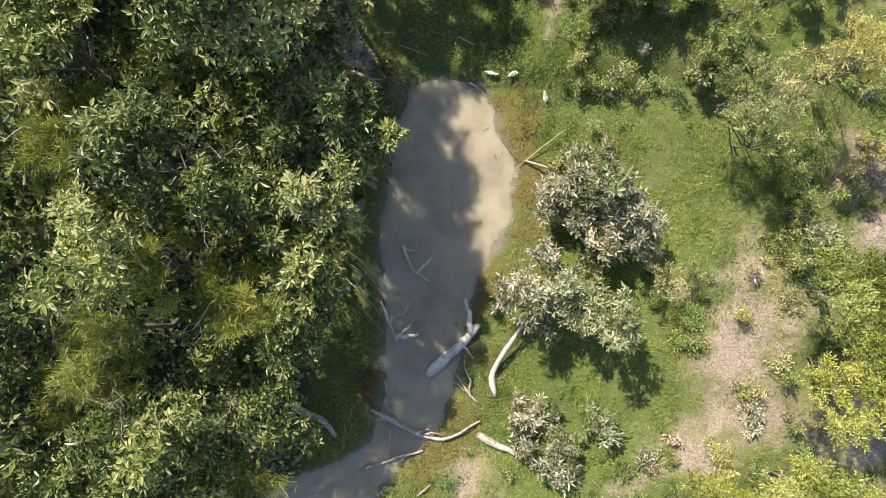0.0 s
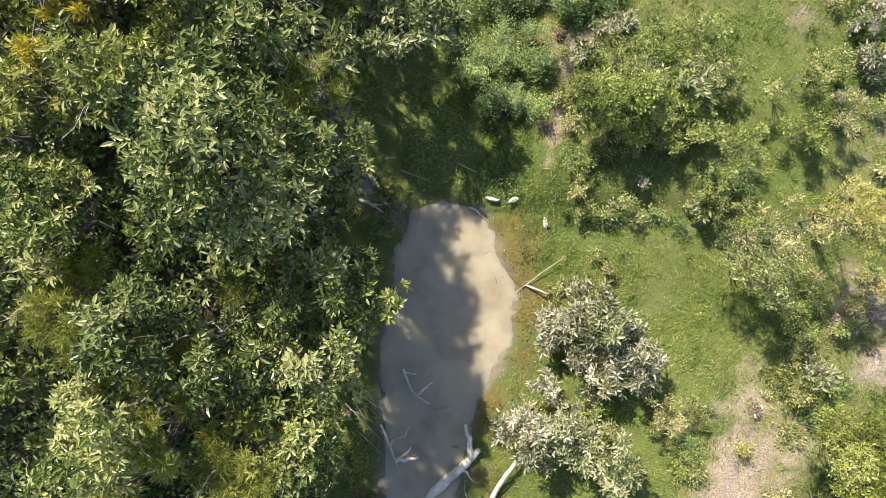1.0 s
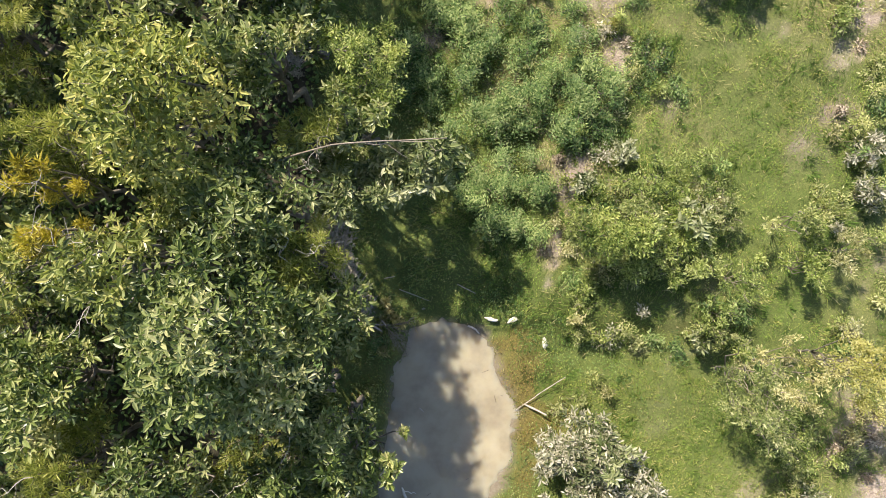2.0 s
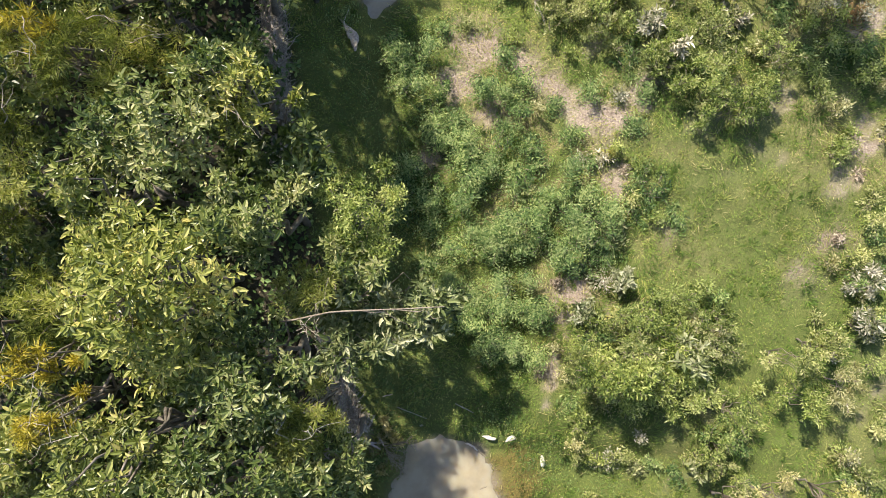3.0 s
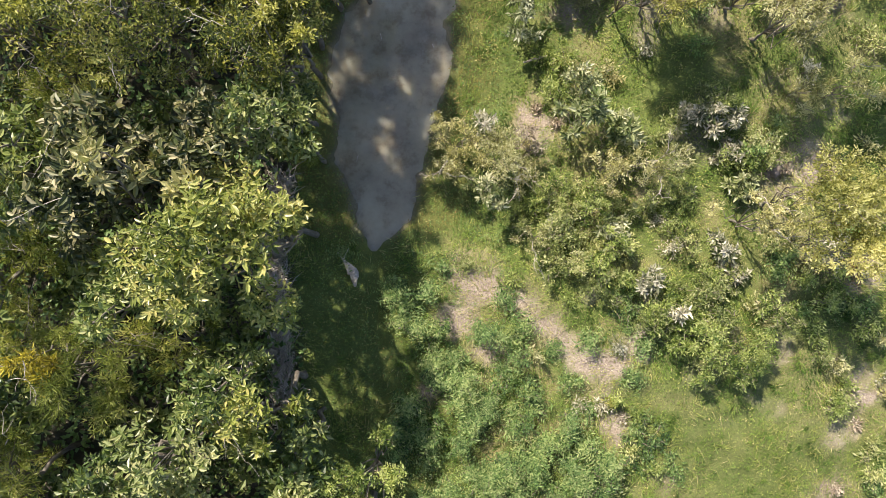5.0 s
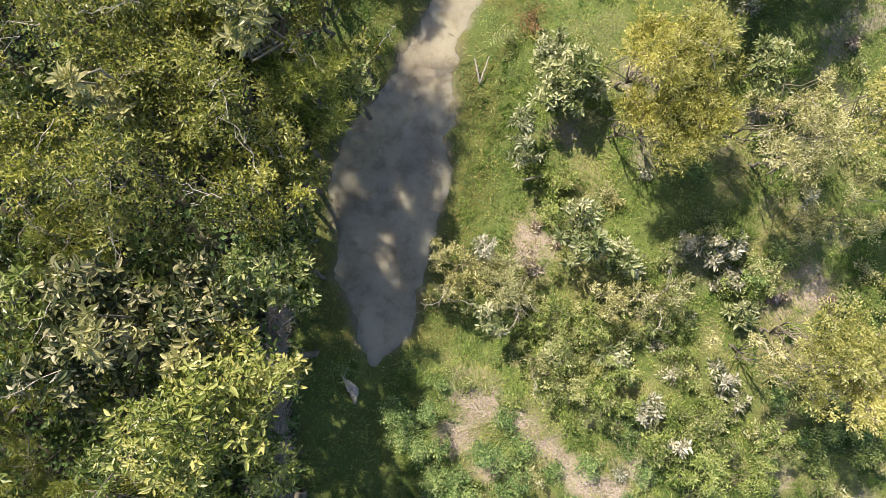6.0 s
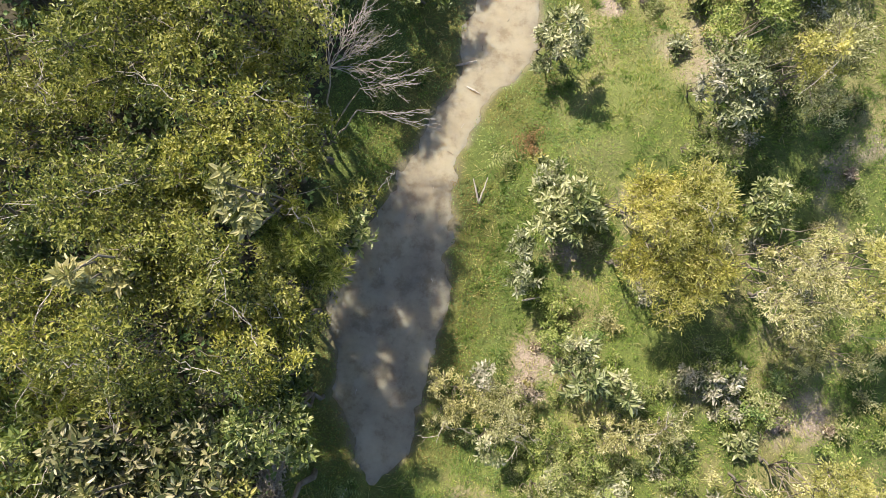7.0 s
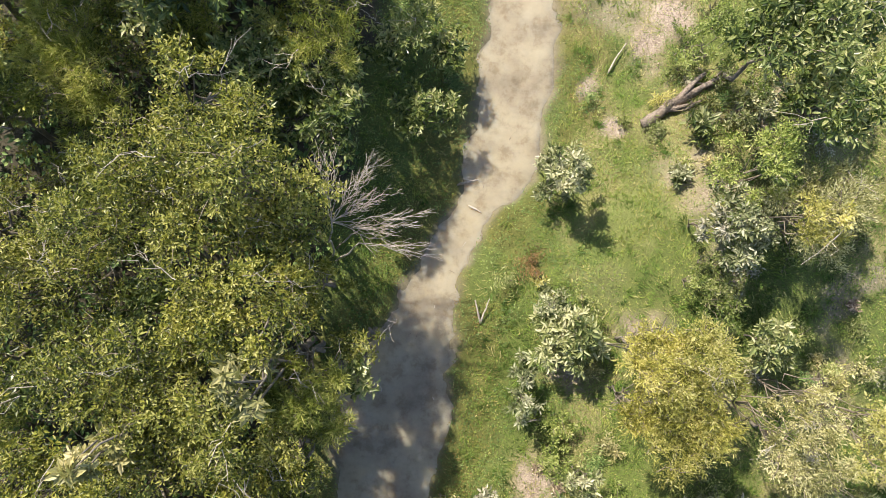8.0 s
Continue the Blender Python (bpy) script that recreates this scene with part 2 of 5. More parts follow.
def wood_material(name, dark, light, rough=0.85, scale=14, relief=0.5):
    mat, nodes, links, p = nodes_of(name)
    fine = texture(nodes, links, scale, 6, 0.7, (1, 1, 0.35))
    col = ramp(nodes, [(0.3, dark), (0.68, light)])
    links.new(fine.outputs[0], col.inputs[0])
    broad = texture(nodes, links, 2.2, 3)
    mix = nodes.new("ShaderNodeMixRGB")
    mix.blend_type = 'MULTIPLY'
    mix.inputs[0].default_value = 0.6
    patch = ramp(nodes, [(0.35, (0.55, 0.52, 0.48)), (0.6, (1.1, 1.1, 1.1))])
    links.new(broad.outputs[0], patch.inputs[0])
    links.new(col.outputs[0], mix.inputs[1])
    links.new(patch.outputs[0], mix.inputs[2])
    links.new(mix.outputs[0], p.inputs["Base Color"])
    p.inputs["Roughness"].default_value = rough
    bump = nodes.new("ShaderNodeBump")
    bump.inputs["Strength"].default_value = relief
    bump.inputs["Distance"].default_value = 0.02
    links.new(fine.outputs[0], bump.inputs["Height"])
    links.new(bump.outputs[0], p.inputs["Normal"])
    return mat


BROAD = leaf_material("broad_leaf", [(0.0, (0.035, 0.06, 0.016)), (0.3, (0.105, 0.15, 0.04)), (0.6, (0.216, 0.254, 0.084)), (0.9, (0.37, 0.392, 0.19)), (1.0, (0.44, 0.43, 0.22))], 0.32, 0.37)
BROAD_YELLOW = leaf_material("yellowing_leaf", [(0.0, (0.05, 0.07, 0.014)), (0.3, (0.13, 0.165, 0.034)), (0.6, (0.245, 0.272, 0.074)), (0.92, (0.41, 0.41, 0.155)), (1.0, (0.46, 0.42, 0.16))], 0.34, 0.36)
FEATHER = leaf_material("feathery_leaf", [(0.0, (0.06, 0.08, 0.014)), (0.35, (0.175, 0.215, 0.04)), (0.7, (0.32, 0.345, 0.085)), (1.0, (0.5, 0.485, 0.19))], 0.38, 0.5)
SILVER = leaf_material("silvery_leaf", [(0.0, (0.07, 0.095, 0.035)), (0.3, (0.17, 0.185, 0.1)), (0.55, (0.31, 0.3, 0.225)), (0.8, (0.47, 0.44, 0.38)), (1.0, (0.62, 0.58, 0.52))], 0.2, 0.5)
GOLDEN = leaf_material("golden_leaf", [(0.0, (0.13, 0.135, 0.028)), (0.3, (0.31, 0.305, 0.092)), (0.65, (0.5, 0.47, 0.185)), (1.0, (0.64, 0.59, 0.33))], 0.46, 0.5)
ASHEN = leaf_material("ashen_leaf", [(0.0, (0.06, 0.085, 0.028)), (0.3, (0.16, 0.185, 0.085)), (0.6, (0.315, 0.335, 0.2)), (1.0, (0.54, 0.53, 0.42))], 0.26, 0.5)
GREYGREEN = leaf_material("grey_green_leaf", [(0.0, (0.05, 0.078, 0.024)), (0.3, (0.155, 0.192, 0.075)), (0.65, (0.305, 0.33, 0.165)), (1.0, (0.52, 0.515, 0.36))], 0.28, 0.45)
AMBER = leaf_material("amber_leaf", [(0.0, (0.1, 0.105, 0.018)), (0.3, (0.28, 0.275, 0.06)), (0.65, (0.48, 0.455, 0.15)), (1.0, (0.66, 0.6, 0.31))], 0.44, 0.5)
SMALL = leaf_material("small_leaf", [(0.0, (0.037, 0.051, 0.009)), (0.3, (0.140, 0.166, 0.027)), (0.65, (0.298, 0.296, 0.057)), (1.0, (0.45, 0.435, 0.16))], 0.35, 0.42)
WHEAT = leaf_material("wheaten_leaf", [(0.0, (0.11, 0.115, 0.038)), (0.3, (0.29, 0.28, 0.115)), (0.65, (0.495, 0.47, 0.265)), (1.0, (0.69, 0.645, 0.45))], 0.38, 0.5)
SPRING = leaf_material("spring_leaf", [(0.0, (0.045, 0.08, 0.015)), (0.3, (0.15, 0.21, 0.05)), (0.65, (0.3, 0.36, 0.105)), (1.0, (0.48, 0.51, 0.22))], 0.38, 0.5)
DUSKY = leaf_material("dusky_leaf", [(0.0, (0.02, 0.03, 0.008)), (0.4, (0.06, 0.078, 0.026)), (0.66, (0.14, 0.148, 0.062)), (0.88, (0.27, 0.25, 0.135)), (1.0, (0.4, 0.36, 0.23))], 0.22, 0.42)
MUSTARD = leaf_material("mustard_leaf", [(0.0, (0.1, 0.09, 0.01)), (0.35, (0.27, 0.235, 0.025)), (0.7, (0.43, 0.37, 0.045)), (1.0, (0.56, 0.48, 0.11))], 0.36, 0.5)
PALE = leaf_material("pale_leaf", [(0.0, (0.13, 0.14, 0.05)), (0.4, (0.3, 0.29, 0.13)), (1.0, (0.54, 0.48, 0.28))], 0.3, 0.42)
LIME = leaf_material("lime_leaf", [(0.0, (0.075, 0.095, 0.014)), (0.35, (0.225, 0.265, 0.045)), (0.7, (0.375, 0.405, 0.095)), (1.0, (0.54, 0.53, 0.22))], 0.35, 0.5)
WEED = leaf_material("weed_leaf", [(0.0, (0.024, 0.058, 0.016)), (0.3, (0.085, 0.16, 0.047)), (0.65, (0.195, 0.29, 0.098)), (1.0, (0.37, 0.43, 0.19))], 0.3, 0.6)
SAGE = leaf_material("sage_leaf", [(0.0, (0.065, 0.085, 0.022)), (0.35, (0.175, 0.22, 0.064)), (0.7, (0.325, 0.355, 0.14)), (1.0, (0.54, 0.525, 0.3))], 0.36, 0.5)
GRASS = leaf_material("grass_blade", [(0.0, (0.03, 0.06, 0.012)), (0.35, (0.09, 0.16, 0.034)), (0.7, (0.2, 0.28, 0.068)), (0.88, (0.33, 0.34, 0.11)), (1.0, (0.52, 0.45, 0.26))], 0.36, 0.75)
MARSH = leaf_material("marsh_herb", [(0.0, (0.05, 0.06, 0.012)), (0.4, (0.14, 0.145, 0.024)), (0.72, (0.235, 0.2, 0.045)), (1.0, (0.29, 0.17, 0.065))], 0.25, 0.6)
RUST = leaf_material("rusty_leaf", [(0.0, (0.07, 0.05, 0.02)), (0.4, (0.14, 0.115, 0.04)), (0.7, (0.22, 0.13, 0.055)), (1.0, (0.34, 0.2, 0.1))], 0.25, 0.6)
LITTER = leaf_material("fallen_leaf", [(0.0, (0.09, 0.068, 0.052)), (0.35, (0.22, 0.17, 0.135)), (0.65, (0.36, 0.295, 0.245)), (1.0, (0.56, 0.48, 0.41))], 0.1, 0.7)
BARK = wood_material("grey_bark", (0.07, 0.06, 0.05), (0.25, 0.22, 0.19))
TWIG = wood_material("twig_bark", (0.12, 0.095, 0.07), (0.33, 0.28, 0.23), scale=30)
BLEACHED = wood_material("sun_bleached_wood", (0.4, 0.37, 0.33), (0.68, 0.645, 0.595), scale=12, relief=0.35)
EDGE_LEAF = leaf_material("bleached_dead_leaf", [(0.0, (0.13, 0.115, 0.095)), (0.4, (0.34, 0.31, 0.265)), (1.0, (0.66, 0.61, 0.54))], 0.2, 0.7)
DEADWOOD = wood_material("bleached_wood", (0.2, 0.17, 0.148), (0.54, 0.485, 0.44), scale=20)
BRUSH = wood_material("weathered_twigs", (0.2, 0.172, 0.148), (0.5, 0.44, 0.385), scale=24)
DARKBARK = wood_material("dark_bark", (0.035, 0.026, 0.022), (0.38, 0.31, 0.265), scale=22, relief=1.0)


def ground_material():
    """Dark turf, pale pinkish earth where it is bare, leaf mould under the trees, mud by the water."""
    mat, nodes, links, p = nodes_of("earth")
    def attr(name):
        a = nodes.new("ShaderNodeAttribute")
        a.attribute_name = name
        return a.outputs["Fac"]
    def mixed(fac, a, b):
        m = nodes.new("ShaderNodeMixRGB")
        links.new(fac, m.inputs[0])
        links.new(a, m.inputs[1])
        links.new(b, m.inputs[2])
        return m.outputs[0]
    fine, mid, grain = texture(nodes, links, 26, 8, 0.75), texture(nodes, links, 3.5, 5, 0.6), texture(nodes, links, 75, 6, 0.7)
    turf = ramp(nodes, [(0.38, (0.032, 0.048, 0.01)), (0.52, (0.095, 0.13, 0.027)), (0.66, (0.22, 0.235, 0.075))])
    bare = ramp(nodes, [(0.32, (0.09, 0.068, 0.055)), (0.5, (0.285, 0.232, 0.198)), (0.68, (0.52, 0.45, 0.4))])
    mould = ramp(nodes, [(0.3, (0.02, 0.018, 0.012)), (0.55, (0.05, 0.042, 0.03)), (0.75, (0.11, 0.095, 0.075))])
    mud = ramp(nodes, [(0.3, (0.11, 0.09, 0.066)), (0.5, (0.2, 0.17, 0.135)), (0.7, (0.27, 0.235, 0.19))])
    straw = ramp(nodes, [(0.36, (0.06, 0.055, 0.02)), (0.5, (0.19, 0.17, 0.07)), (0.64, (0.46, 0.4, 0.24))])
    bog = ramp(nodes, [(0.34, (0.05, 0.045, 0.012)), (0.5, (0.13, 0.11, 0.03)), (0.66, (0.24, 0.185, 0.06))])
    for r, n in ((bog, grain), (turf, grain), (bare, fine), (mould, fine), (mud, fine), (straw, grain)):
        links.new(n.outputs[0], r.inputs[0])
    tint = nodes.new("ShaderNodeMixRGB")
    tint.blend_type = 'MULTIPLY'
    tint.inputs[0].default_value = 0.6
    broad = ramp(nodes, [(0.35, (0.75, 0.7, 0.66)), (0.65, (1.1, 1.08, 1.05))])
    links.new(mid.outputs[0], broad.inputs[0])
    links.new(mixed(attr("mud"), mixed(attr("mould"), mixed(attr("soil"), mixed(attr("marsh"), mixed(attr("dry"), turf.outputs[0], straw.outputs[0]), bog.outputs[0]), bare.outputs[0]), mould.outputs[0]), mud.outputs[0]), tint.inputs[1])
    links.new(broad.outputs[0], tint.inputs[2])
    links.new(tint.outputs[0], p.inputs["Base Color"])
    p.inputs["Roughness"].default_value = 0.95
    bump = nodes.new("ShaderNodeBump")
    bump.inputs["Strength"].default_value = 0.8
    bump.inputs["Distance"].default_value = 0.03
    links.new(fine.outputs[0], bump.inputs["Height"])
    links.new(bump.outputs[0], p.inputs["Normal"])
    return mat


def water_material(name, clay, patchy):
    """Still, silty water, clouded by suspended clay."""
    mat, nodes, links, p = nodes_of(name)
    cloud = texture(nodes, links, 0.9, 5, 0.55)
    silt = texture(nodes, links, 2.6, 7, 0.66)
    stain = ramp(nodes, [(0.36, (0.62, 0.55, 0.5)), (0.5, (0.96, 0.94, 0.93)), (0.64, (1.1, 1.08, 1.06))])
    links.new(silt.outputs[0], stain.inputs[0])
    murk = nodes.new("ShaderNodeMixRGB")
    murk.blend_type = 'MULTIPLY'
    murk.inputs[0].default_value = patchy
    links.new(stain.outputs[0], murk.inputs[2])
    col = ramp(nodes, [(k, (r * clay, g * clay ** 0.92, b * clay ** 0.75)) for k, (r, g, b) in ((0.28, (0.185, 0.163, 0.132)), (0.5, (0.272, 0.246, 0.194)), (0.75, (0.312, 0.286, 0.228)))])
    links.new(cloud.outputs[0], col.inputs[0])
    links.new(col.outputs[0], murk.inputs[1])
    links.new(murk.outputs[0], p.inputs["Base Color"])
    p.inputs["Roughness"].default_value = 0.04
    p.inputs["IOR"].default_value = 1.33
    p.inputs["Subsurface Weight"].default_value = 1.0
    p.inputs["Subsurface Radius"].default_value = (1.0, 0.82, 0.58)
    p.inputs["Subsurface Scale"].default_value = 0.85
    rip = texture(nodes, links, 6, 3)
    bump = nodes.new("ShaderNodeBump")
    bump.inputs["Strength"].default_value = 0.06
    bump.inputs["Distance"].default_value = 0.02
    links.new(rip.outputs[0], bump.inputs["Height"])
    links.new(bump.outputs[0], p.inputs["Normal"])
    return mat


# ---- ground and water ----
def axis(lo, hi, step, far):
    inner = np.arange(lo, hi + step / 2, step)
    grow = step * np.cumsum(1.45 ** np.arange(1, 60))
    grow = grow[grow < far]
    return np.concatenate([lo - grow[::-1], inner, hi + grow])


def sheet(name, xs, ys, height):
    gx, gy = np.meshgrid(xs, ys)
    verts = np.stack([gx, gy, height(gx, gy)], -1).reshape(-1, 3)
    n, m = len(xs), len(ys)
    i = (np.arange(m - 1)[:, None] * n + np.arange(n - 1)).ravel()
    return quads(name, verts, np.stack([i, i + 1, i + n + 1, i + n], -1), flat=False), gx.ravel(), gy.ravel()


ground_mesh, gx, gy = sheet("ground", axis(-12.5, 12.5, 0.16, 900), axis(-9, 32, 0.16, 900), gz)
gs = shore(gx, gy)
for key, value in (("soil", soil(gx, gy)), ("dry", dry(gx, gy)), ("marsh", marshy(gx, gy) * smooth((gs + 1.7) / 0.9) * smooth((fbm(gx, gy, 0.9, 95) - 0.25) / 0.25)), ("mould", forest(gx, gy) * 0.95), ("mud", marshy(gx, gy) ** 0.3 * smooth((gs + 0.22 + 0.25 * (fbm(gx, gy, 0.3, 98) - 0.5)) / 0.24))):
    ground_mesh.attributes.new(key, 'FLOAT', 'POINT').data.foreach_set("value", value.astype(np.float32))
ground = new("ground", ground_mesh)
ground_mesh.materials.append(ground_material())
tagged(ground, "grassy creek bank with bare pinkish earth patches", "ground", kind="structure")

WATER = {False: water_material("silty_water", 1.36, 0.2), True: water_material("clay_water", 1.22, 0.65)}
for y0, y1, x0, x1, text in ((-30.0, 4.6, -17.0, 2.6, "still grey-brown silty creek pool with dead branches"),
                             (14.0, 40.0, -3.6, 7.5, "narrow murky creek widening into a grey pool")):
    flat_level = float(level(y0 if y1 < 8 else y1))
    bm = bmesh.new()
    bmesh.ops.create_cube(bm, size=1, matrix=Matrix.Translation(((x0 + x1) / 2, (y0 + y1) / 2, flat_level - 1.25)) @ Matrix.Diagonal((x1 - x0, y1 - y0, 2.5, 1)))
    me = bpy.data.meshes.new("water")
    bm.to_mesh(me)
    bm.free()
    me.materials.append(WATER[y1 > 8])
    tagged(new("water", me), text, "water", kind="structure")


# ---- leaves and trees ----
HEX = np.array([(0, 0, 0), (0.30, 0.46, 1), (0.70, 0.38, 1), (1, 0, 0), (0.70, -0.38, 1), (0.30, -0.46, 1)])
KITE = np.array([(0, 0, 0), (0.45, 0.5, 1), (1, 0, 0), (0.45, -0.5, 1)])


def blades(base, way, up, length, width, fold, droop, tone, broad=True):
    """Leaf blades from their stalks' ends: broad ones folded along the midrib, narrow ones as bent kites."""
    shape = HEX if broad else KITE
    way = unit(way)
    side = unit(np.cross(up, way))
    top = np.cross(way, side)
    u, v, w = shape[:, 0], shape[:, 1], shape[:, 2]
    lift = fold * width[:, None] * w - droop * length[:, None] * (u ** 2)
    verts = (base[:, None] + way[:, None] * (length[:, None] * u)[..., None] + side[:, None] * (width[:, None] * v)[..., None]
             + top[:, None] * lift[..., None])
    n, k = len(base), len(shape)
    start = np.arange(n)[:, None] * k
    pattern = np.array([[0, 3, 2, 1], [0, 5, 4, 3]]) if broad else np.array([[0, 3, 2, 1]])
    faces = (start[:, None] + pattern[None]).reshape(-1, 4)
    return verts.reshape(-1, 3), faces, np.repeat(tone, k)


def shoots(rng, tips, axes, tone, sp):
    """Leaves round the ends of twigs: sp['per'] on each shoot, spread along it."""
    n, per = len(tips), sp["per"]
    axes = unit(axes)
    ref = np.where(np.abs(axes[:, 2:3]) > 0.9, [[1.0, 0, 0]], [[0, 0, 1.0]])
    a = unit(np.cross(axes, ref))
    b = np.cross(axes, a)
    k = np.arange(per)
    ang = k * 2.4 + rng.random((n, 1)) * 6.3 + rng.normal(0, 0.35, (n, per))
    if sp.get("frond"):
        ang = k * np.pi + rng.normal(0, 0.3, (n, per))
    open_ = np.radians(sp["open"]) * (1.25 - 0.6 * k / per) + rng.normal(0, 0.22, (n, per))
    out = np.cos(ang)[..., None] * a[:, None] + np.sin(ang)[..., None] * b[:, None]
    way = np.cos(open_)[..., None] * axes[:, None] + np.sin(open_)[..., None] * out
    way[..., 2] -= sp.get("hang", 0.0)
    along = (k / per - 1.0) * sp["shoot"]
    base = tips[:, None] + axes[:, None] * along[:, None] + out * 0.015
    size = np.clip(rng.normal(1, 0.28, (n, per)), 0.45, 1.7) * rng.uniform(0.75, 1.2, (n, 1))
    t = np.clip(tone[:, None] + rng.normal(0, sp.get("vary", 0.16), (n, per)), 0, 1)
    up = axes[:, None] * 0.5 + np.array([0, 0, 1.0]) + rng.normal(0, 0.5, (n, per, 3))
    flat = lambda v: v.reshape(-1, 3)
    return blades(flat(base), flat(way), flat(up), (sp["long"] * size).ravel(), (sp["wide"] * size).ravel(), 0.18, sp.get("droop", 0.15), t.ravel(), sp["broad"])


SPECIES = {
    "broad": dict(per=7, shoot=0.12, open=64, long=0.125, wide=0.046, broad=True, dense=42, vary=0.24, mat=BROAD),
    "yellow": dict(per=7, shoot=0.13, open=64, long=0.122, wide=0.046, broad=True, dense=40, vary=0.24, mat=BROAD_YELLOW),
    "pale": dict(per=6, shoot=0.12, open=60, long=0.16, wide=0.062, broad=True, dense=24, mat=PALE),
    "fresh": dict(per=7, shoot=0.12, open=62, long=0.122, wide=0.046, broad=True, dense=42, vary=0.24, mat=BROAD, tone=0.66),
    "gilded": dict(per=7, shoot=0.13, open=64, long=0.122, wide=0.046, broad=True, dense=42, vary=0.24, mat=BROAD_YELLOW, tone=0.64),
    "feather": dict(per=20, shoot=0.28, open=54, long=0.12, wide=0.0145, broad=False, dense=42, mat=FEATHER, vary=0.2),
    "small": dict(per=9, shoot=0.25, open=60, long=0.08, wide=0.03, broad=False, dense=50, mat=SMALL, vary=0.24),
    "shade": dict(per=8, shoot=0.14, open=66, long=0.17, wide=0.075, broad=False, dense=20, mat=BROAD, tone=0.36),
    "silver": dict(per=8, shoot=0.15, open=52, long=0.105, wide=0.036, broad=True, dense=46, mat=SILVER, droop=0.3, tone=0.52, vary=0.26),
    "ash": dict(per=8, shoot=0.16, open=54, long=0.105, wide=0.04, broad=True, dense=46, mat=ASHEN, droop=0.25, tone=0.5, vary=0.22),
    "grey": dict(per=8, shoot=0.15, open=52, long=0.145, wide=0.05, broad=True, dense=40, mat=GREYGREEN, droop=0.2, tone=0.52, vary=0.22),
    "golden": dict(per=13, shoot=0.2, open=52, long=0.062, wide=0.026, broad=False, dense=55, mat=GOLDEN),
    "amber": dict(per=13, shoot=0.24, open=46, long=0.072, wide=0.019, broad=False, dense=58, mat=AMBER, tone=0.5, vary=0.24),
    "lime": dict(per=14, shoot=0.24, open=58, long=0.066, wide=0.025, broad=False, dense=66, vary=0.24, mat=LIME),
    "sage": dict(per=11, shoot=0.22, open=58, long=0.064, wide=0.025, broad=False, dense=62, vary=0.24, mat=SAGE),
    "wheat": dict(per=12, shoot=0.26, open=44, long=0.074, wide=0.02, broad=False, dense=56, vary=0.26, mat=WHEAT),
    "spring": dict(per=12, shoot=0.26, open=56, long=0.07, wide=0.025, broad=False, dense=56, vary=0.26, mat=SPRING),
    "withered": dict(per=11, shoot=0.2, open=50, long=0.07, wide=0.024, broad=False, dense=34, vary=0.24, mat=LITTER, tone=0.62),
    "dusk": dict(per=7, shoot=0.13, open=66, long=0.15, wide=0.066, broad=True, dense=30, vary=0.3, mat=DUSKY, droop=0.35, tone=0.5),
    "mustard": dict(per=17, shoot=0.26, open=56, long=0.125, wide=0.021, broad=False, dense=46, vary=0.2, mat=MUSTARD),
    "green": dict(per=12, shoot=0.28, open=60, long=0.066, wide=0.024, broad=False, dense=58, vary=0.24, mat=WEED),
}
WORDS = {
    "broad": ("tall tree with broad glossy dark green leaves", "broadleaf_tree", "tree"),
    "yellow": ("tall tree with yellowing pale green leaf rosettes", "broadleaf_tree", "tree"),
    "fresh": ("tall tree with pale fresh green leaf rosettes", "broadleaf_tree", "tree"),
    "gilded": ("tall tree with bright yellow-green sunlit leaves", "broadleaf_tree", "tree"),
    "feather": ("tall tree with fine feathery yellow-green foliage", "feathery_tree", "tree"),
    "shade": ("slender understorey tree in the shade of the wood", "understorey_tree", "tree"),
    "pale": ("tree with large drying pale beige-green leaves", "pale_tree", "tree"),
    "small": ("tall tree with many small yellow-green leaves", "small_leaved_tree", "tree"),
    "silver": ("bush with pale silvery leaf undersides turned up", "silver_bush", "bush"),
    "ash": ("bush with pale ash-green upturned leaves", "ash_green_bush", "bush"),
    "grey": ("bush with long dull grey-green leaves", "grey_green_bush", "bush"),
    "golden": ("rounded bush with small golden yellow-green leaves", "golden_bush", "bush"),
    "amber": ("rounded bush with small bright amber-yellow leaves", "amber_bush", "bush"),
    "lime": ("dense bush with bright lime-yellow narrow leaves", "lime_bush", "bush"),
    "sage": ("sparse scrub bush with dull grey-green leaves", "scrub_bush", "bush"),
    "wheat": ("straggling bush with narrow beige-green leaves", "wheaten_bush", "bush"),
    "spring": ("leafy scrub bush with small yellow-green leaves", "spring_green_bush", "bush"),
    "withered": ("half-dead shrub with withered pinkish-beige leaves", "withered_shrub", "bush"),
    "dusk": ("tree with large dull dark leaves, some withered", "dusky_tree", "tree"),
    "mustard": ("tall feathery tree with mustard-yellow foliage", "mustard_tree", "tree"),
    "green": ("low leafy bush with fresh mid-green leaves", "green_bush", "bush"),
}
TALL = ("dusk", "mustard", "broad", "fresh", "gilded", "yellow", "feather", "small", "pale", "shade")
DOMES = ("amber", "golden", "lime")
plants = 0


